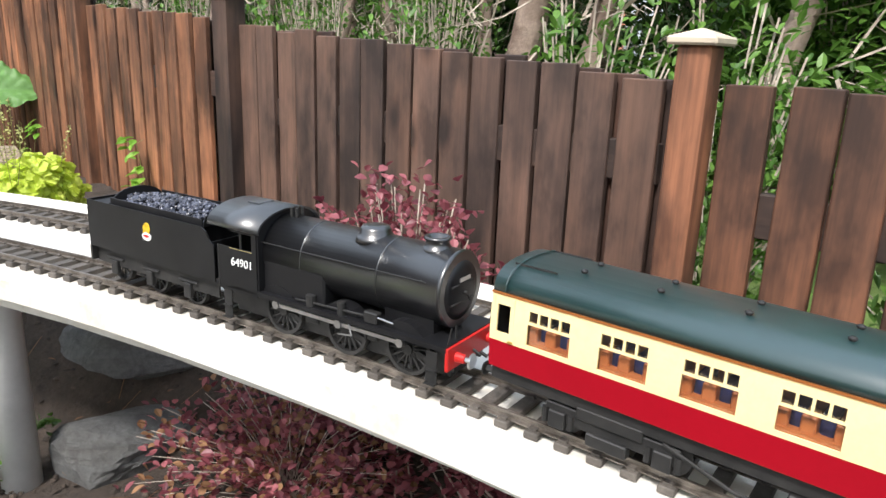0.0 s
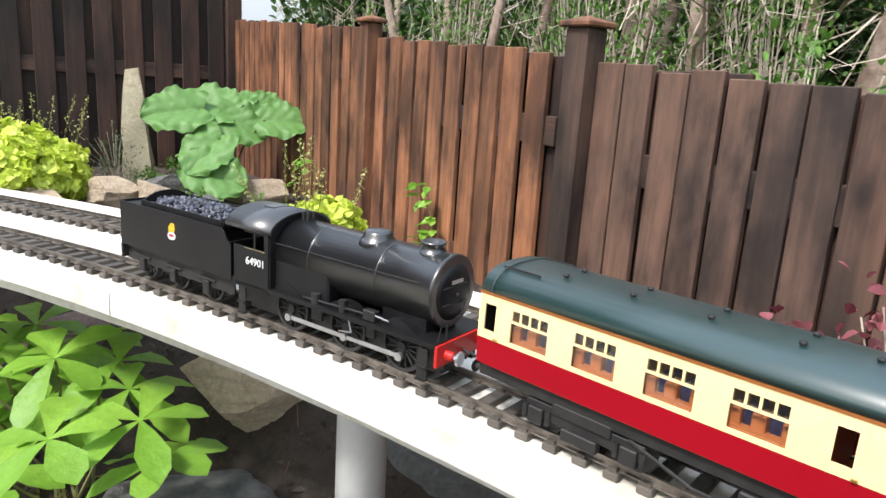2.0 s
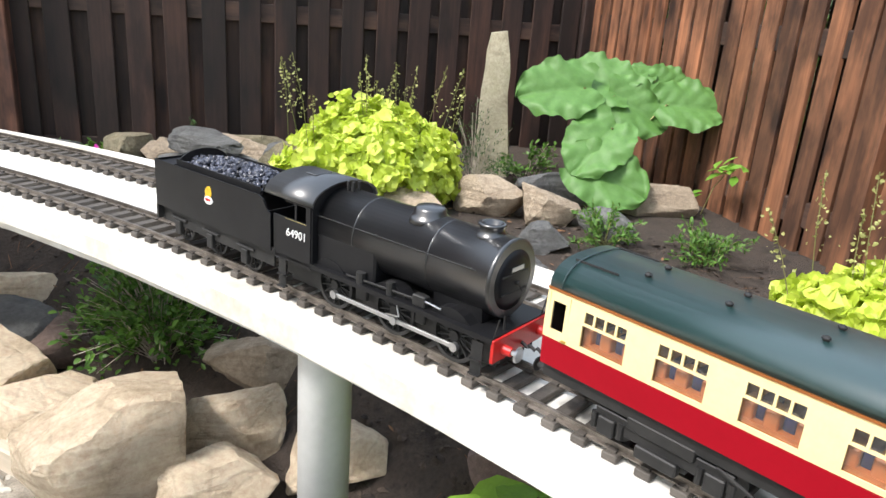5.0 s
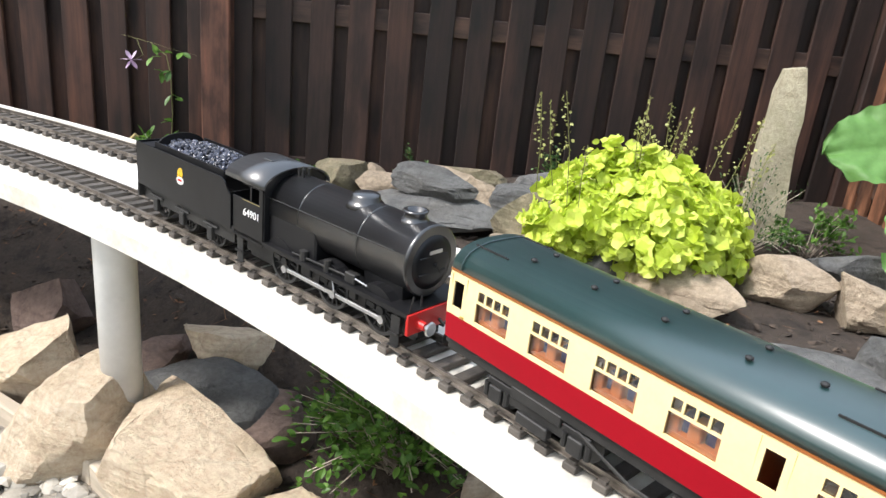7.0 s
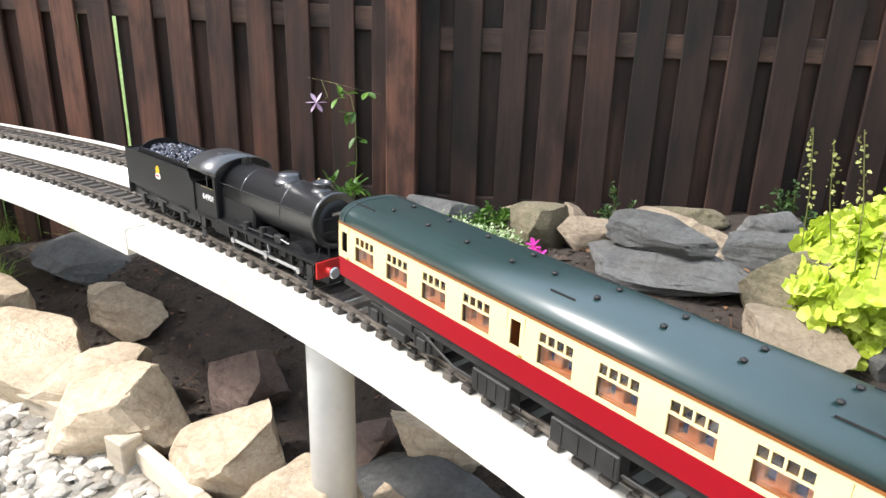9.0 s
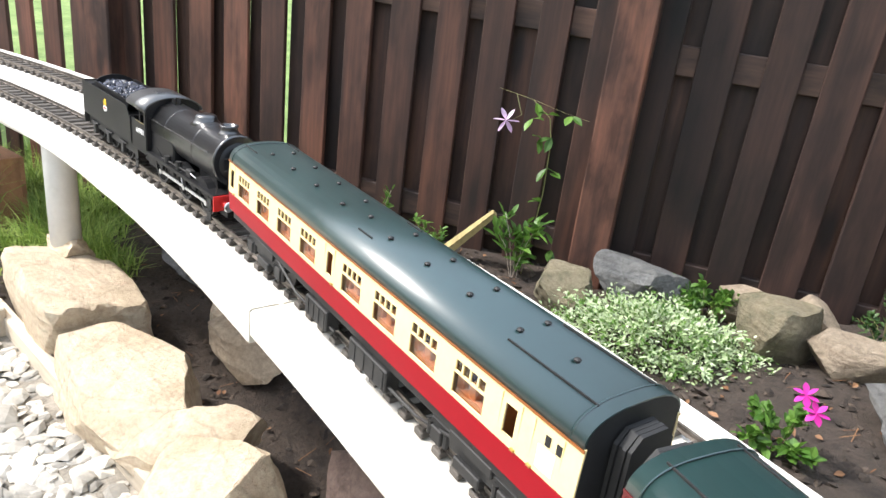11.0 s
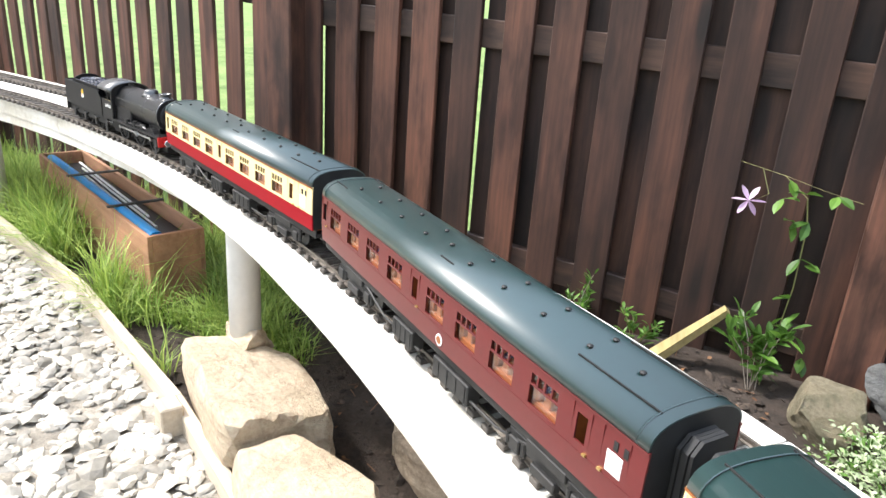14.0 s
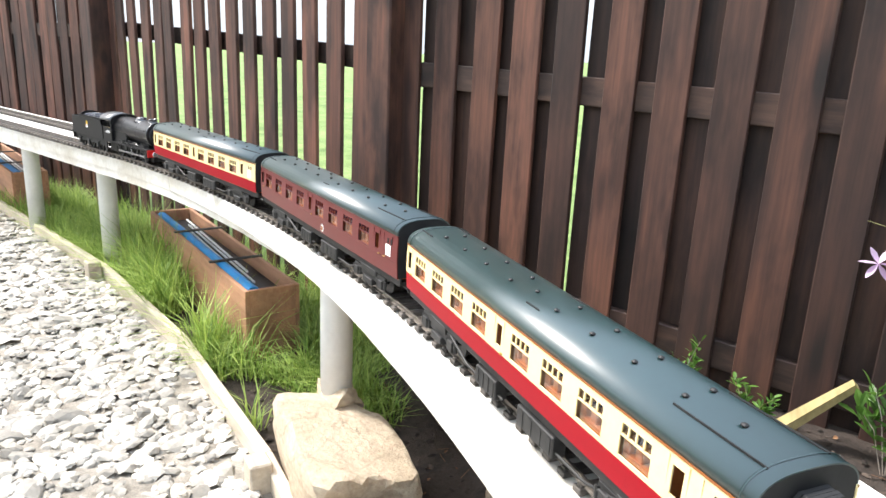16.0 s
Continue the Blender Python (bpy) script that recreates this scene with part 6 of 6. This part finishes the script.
# ---- trough, stick ----
def trough(x, y, rz):
    ob = thing("wooden_trough", "open brown wooden trough holding blue and black plastic, on the grass", "trough", "wooden troughs", pose(x, y, -0.44, 0, 0, rz))
    ln, w, h, t = 1.02, 0.15, 0.205, 0.012
    for name, a in (("side_board", (-ln / 2, ln / 2, -w / 2, -w / 2 + t, 0, h)), ("side_board", (-ln / 2, ln / 2, w / 2 - t, w / 2, 0, h)), ("end_board", (-ln / 2, -ln / 2 + t, -w / 2 + t, w / 2 - t, 0, h)), ("end_board", (ln / 2 - t, ln / 2, -w / 2 + t, w / 2 - t, 0, h)), ("bottom", (-ln / 2 + t, ln / 2 - t, -w / 2 + t, w / 2 - t, 0.0, 0.012))):
        bm = bmesh.new()
        span(bm, *a, 0.0015)
        part(name, bm, PLANTER_WOOD, ob)
    bm = bmesh.new()
    span(bm, -ln / 2 + 0.02, ln / 2 - 0.02, -w / 2 + t + 0.002, w / 2 - 0.05, 0.012, h - 0.04, 0.002)
    part("black_tray", bm, BLACK_PLASTIC, ob, "black plastic tray")
    bm = bmesh.new()
    rod(bm, (-ln / 2 + 0.03, w / 2 - 0.034, h - 0.020), (ln / 2 - 0.03, w / 2 - 0.034, h - 0.020), 0.020, seg=14)
    span(bm, -ln / 2 + 0.02, ln / 2 - 0.02, w / 2 - 0.048, w / 2 - t - 0.001, 0.012, h - 0.022)
    part("blue_tube", bm, BLUE, ob, "bright blue plastic tube and lining")
    bm = bmesh.new()
    for k, (dy, dz) in enumerate(((0.0, 0.004), (-0.02, 0.003), (-0.035, 0.004))):
        rod(bm, (-0.45 + 0.1 * k, dy + 0.012, h - 0.037 + dz), (0.30 + 0.08 * k, dy - 0.008, h - 0.037 + dz), 0.0035, seg=8)
    part("white_rod", bm, WHITE_TRIM, ob, "thin white rods")
    for v in (-0.22, 0.16):
        bm = bmesh.new()
        span(bm, v - 0.006, v + 0.006, -w / 2 - 0.006, w / 2 + 0.004, h - 0.001, h + 0.005, 0.001)
        part("cross_strap", bm, SLEEPER, ob, "dark cross strap")


trough(-1.68, 1.535, 163.5)
trough(-3.75, 1.70, 170)

bm = bmesh.new()
drawn(bm, [(-0.024, -0.010), (0.020, -0.012), (0.026, 0.008), (-0.020, 0.012)], -0.11, 0.11)
for v in bm.verts:
    if v.co.y > 0:
        v.co.x *= 0.45
        v.co.z *= 0.6
tagged(part("broken_stake", bm, STICK_WOOD, None, "yellow-green broken wooden stake leaning on the soil", m=look((0.045, 1.61, -0.225), (0.13, 1.635, -0.13)) @ pose(0, 0, 0, -90)), category="stake")


# ---- trees and houses beyond the fences ----
def tree(name, label, x, y, r, h, seed, material=BARK, branches=14, crown=None, group="garden trees"):
    ob = thing(name, label, "tree", group)
    rnd = random.Random(seed)
    z0 = -0.5
    pts = [Vector((x, y, z0))]
    for k in range(6):
        pts.append(pts[-1] + Vector((rnd.gauss(0, 0.025 * h), rnd.gauss(0, 0.025 * h), h / 6)))
    rings, wall = [], []
    for k in range(25):
        u = k / 4
        p = pts[min(int(u), 5)].lerp(pts[min(int(u), 5) + 1], u - min(int(u), 5))
        for j in range(14):
            a = 2 * math.pi * j / 14
            d = Vector((math.cos(a), math.sin(a), 0))
            rings.append(p + d * r * (1 - u / 7) * (1 + 0.22 * noise.noise(p * 3 + d * 1.5)))
    for k in range(24):
        wall += [(14 * k + j, 14 * k + (j + 1) % 14, 14 * k + 14 + (j + 1) % 14, 14 * k + 14 + j) for j in range(14)]
    sheet("trunk", rings, wall, material, ob, smooth=True)
    st = Foliage(seed)
    tips = []

    def grow(p, d, ln, rr, depth):
        q = p + d * ln
        m = p.lerp(q, 0.5) + Vector((rnd.gauss(0, 0.06), rnd.gauss(0, 0.06), rnd.gauss(0, 0.06))) * ln
        st.stem([p, m, q], rr)
        tips.append(q)
        if depth:
            for _ in range(3):
                grow(p.lerp(q, rnd.uniform(0.4, 1)), (d + Vector((rnd.gauss(0, 0.6), rnd.gauss(0, 0.6), rnd.gauss(0.05, 0.4)))).normalized(), ln * 0.6, rr * 0.6, depth - 1)
    for _ in range(branches):
        k = rnd.randrange(1, 6)
        a = rnd.uniform(0, 6.283)
        grow(pts[k].lerp(pts[k + 1 if k < 6 else k], rnd.random()), Vector((math.cos(a), math.sin(a), rnd.uniform(-0.15, 0.55))).normalized(), rnd.uniform(0.25, 0.5), r * 0.16 + 0.002, 2)
    tagged(st.done("branches", TWIG, ob), kind="stuff")
    if crown:
        mat, n, ln = crown
        fo = Foliage(seed + 3)
        for _ in range(n):
            p = rnd.choice(tips) + Vector((rnd.gauss(0, 0.12), rnd.gauss(0, 0.12), rnd.gauss(0, 0.10)))
            fo.leaf(p, (rnd.gauss(0, 1), rnd.gauss(0, 1), rnd.gauss(-0.2, 0.5)), ln * rnd.uniform(0.7, 1.3), ln * 0.5)
        fo.done("crown", mat, ob)


for k, (x, y, r) in enumerate(((3.62, -0.58, 0.085), (3.70, -0.78, 0.06), (3.40, -0.06, 0.035), (3.30, 0.16, 0.03), (3.55, 0.02, 0.03), (3.2, 0.75, 0.035), (3.35, 1.15, 0.03), (3.05, 1.45, 0.03), (3.5, 0.42, 0.04), (3.7, -0.28, 0.045), (3.1, 0.95, 0.025), (3.0, 0.45, 0.03), (3.15, 1.7, 0.03))):
    tree("bare_tree", "leafless pale-barked tree with tangled twigs behind the fence", x, y, r, 2.6, 400 + k, branches=20)
for k, (x, y, mat, n) in enumerate(((3.6, -1.55, GREEN_LEAF, 3000), (4.2, -2.3, GREEN_LEAF, 3000), (3.5, -3.0, GREEN_LEAF, 3000), (4.4, 0.9, DARK_LEAF, 3000), (4.9, 1.9, DARK_LEAF, 2600), (4.6, -0.3, DARK_LEAF, 3000), (4.6, -1.2, DARK_LEAF, 3000), (5.3, -2.2, DARK_LEAF, 2600))):
    tree("leafy_tree", "dense green leafy tree behind the low fence", x, y, 0.06, 2.4, 450 + k, branches=22, crown=(mat, n * 3, 0.038), group="leafy trees")
for k, (x, y, h) in enumerate(((2.72, -1.45, 0.98), (2.78, -1.72, 0.92), (2.75, -2.25, 0.9), (2.7, -0.95, 0.92), (2.75, -2.8, 0.9), (2.75, 0.6, 0.98), (2.75, -0.35, 0.94))):
    bushy("conifer_hedge", "soft bright green conifer shoots above the fence", "hedge", x, y, 0.26, 0.26, h, 3200, 0.034, 0.013, GREEN_LEAF, 500 + k, group="conifer hedge", z=-0.5, open_mid=0.5)

for k, (x, y, h, w) in enumerate(((4.7, -1.35, 1.9, 0.6), (4.9, -2.2, 2.1, 0.7), (4.4, -3.0, 2.0, 0.7), (4.0, -3.8, 2.0, 0.7), (5.6, -0.4, 2.3, 0.8), (5.8, 0.9, 2.3, 0.8), (5.7, -1.6, 2.4, 0.8), (5.6, -3.0, 2.6, 0.9), (6.2, 2.2, 2.4, 0.9), (6.0, 3.6, 2.4, 0.9), (5.2, 4.8, 2.4, 0.9), (4.6, 0.4, 1.7, 0.6), (4.7, 1.6, 1.7, 0.6), (4.6, 2.8, 1.9, 0.7), (3.3, 2.5, 1.9, 0.55), (4.0, 3.6, 2.1, 0.7))):
    bushy("garden_hedge", "tall dense dark green hedge beyond the garden fence", "hedge", x, y, w, w, h, 6500, 0.075, 0.042, DARK_LEAF if k % 3 else GREEN_LEAF, 600 + k, group="garden hedges", z=-0.5, open_mid=0.35)

for k, (x, y, h) in enumerate(((3.0, 1.5, 1.25), (3.2, 1.1, 1.35), (3.0, 0.7, 1.25), (3.3, 0.3, 1.4), (3.1, -0.1, 1.3), (3.3, -0.5, 1.35), (3.6, 0.8, 1.5), (3.6, -0.1, 1.5))):
    bushy("twiggy_shrub", "half-bare twiggy shrub with sparse green leaves behind the fence", "shrub", x, y, 0.32, 0.32, h, 2200, 0.024, 0.012, GREEN_LEAF, 700 + k, group="twiggy shrubs", z=-0.5, open_mid=0.72)


def house(x, y, rz):
    ob = thing("house", "distant red brick house with slate roof behind trees", "house", m=pose(x, y, -0.6, 0, 0, rz))
    bm = bmesh.new()
    span(bm, -4, 4, -3, 3, 0, 5.0)
    part("wall", bm, BRICK, ob)
    bm = bmesh.new()
    drawn(bm, [(-4.4, 5.0), (4.4, 5.0), (0, 7.6)], -3.3, 3.3)
    part("roof", bm, SLATE, ob)
    for wx in (-2.5, 0, 2.5):
        for wz in (1.0, 3.4):
            bm = bmesh.new()
            span(bm, wx - 0.6, wx + 0.6, -3.04, -2.98, wz, wz + 1.2)
            part("window", bm, WHITE_TRIM, ob)


house(38, 24, 55)


# ---- movement ----
TRAIN = [(0, 0.1653), (0.5, 0.2109), (1, 0.2548), (1.5, 0.2972), (2, 0.3386), (2.5, 0.3783), (3, 0.4178), (3.5, 0.4584), (4, 0.4985), (4.5, 0.5378), (5, 0.5761), (5.2, 0.5918), (7.3, 0.7600), (7.5, 0.7750), (8, 0.8115), (8.5, 0.8482), (9, 0.8860), (9.2, 0.9017), (11.3, 1.0742), (11.5, 1.0915), (12, 1.1367), (12.5, 1.1812), (13, 1.2245), (13.5, 1.2656), (14, 1.3060), (14.5, 1.3470), (15, 1.3905), (15.5, 1.4353), (16, 1.4808)]


def front_of_coach(t):
    """The angle of the leading coach's front end: a smooth curve through the known times."""
    ts, vs = [q[0] for q in TRAIN], [q[1] for q in TRAIN]
    w = np.exp(-((np.arange(0, 16.01, 0.05)[:, None] - t) ** 2) / 0.08).ravel()
    base = 0.168 + 0.0827 * t
    rest = np.interp(np.arange(0, 16.01, 0.05), ts, vs) - (0.168 + 0.0827 * np.arange(0, 16.01, 0.05))
    return base + float((w * rest).sum() / w.sum())


def riding(a, reach):
    """The pose of a vehicle whose wheels stand reach metres before and behind the angle a."""
    p, q = at(a - reach / RT), at(a + reach / RT)
    d = q - p
    return Matrix.Translation((p + q) / 2) @ pose(0, 0, 0, 0, 0, math.degrees(math.atan2(-d.x, d.y))) @ pose(0, 0, 0, math.degrees(math.atan2(d.z, math.hypot(d.x, d.y))))


def motions():
    halves = [k / 2 for k in range(33)]
    for k, ob in enumerate(COACHES):
        walk(ob, [(t, riding(front_of_coach(t) - (0.3162 + k * 0.6435) / RT, 0.2)) for t in halves])
    walk(engine, [(t, riding(front_of_coach(t) + LY / RT, 0.10)) for t in halves])
    steps = [k / 15 for k in range(241)]
    for ob, z, r, y in WHEELS:
        walk(ob, [(t, pose(0, y, z) @ Matrix.Rotation(-(front_of_coach(t) - 0.168) * RT / r, 4, "X")) for t in steps])
    z0 = 0.0138 + DRIVE_R
    for ob in RODS:
        rows = []
        for t in steps:
            a = -(front_of_coach(t) - 0.168) * RT / DRIVE_R + 0.6
            rows.append((t, pose(0, CRANK * math.cos(a), z0 + CRANK * math.sin(a))))
        walk(ob, rows)


motions()
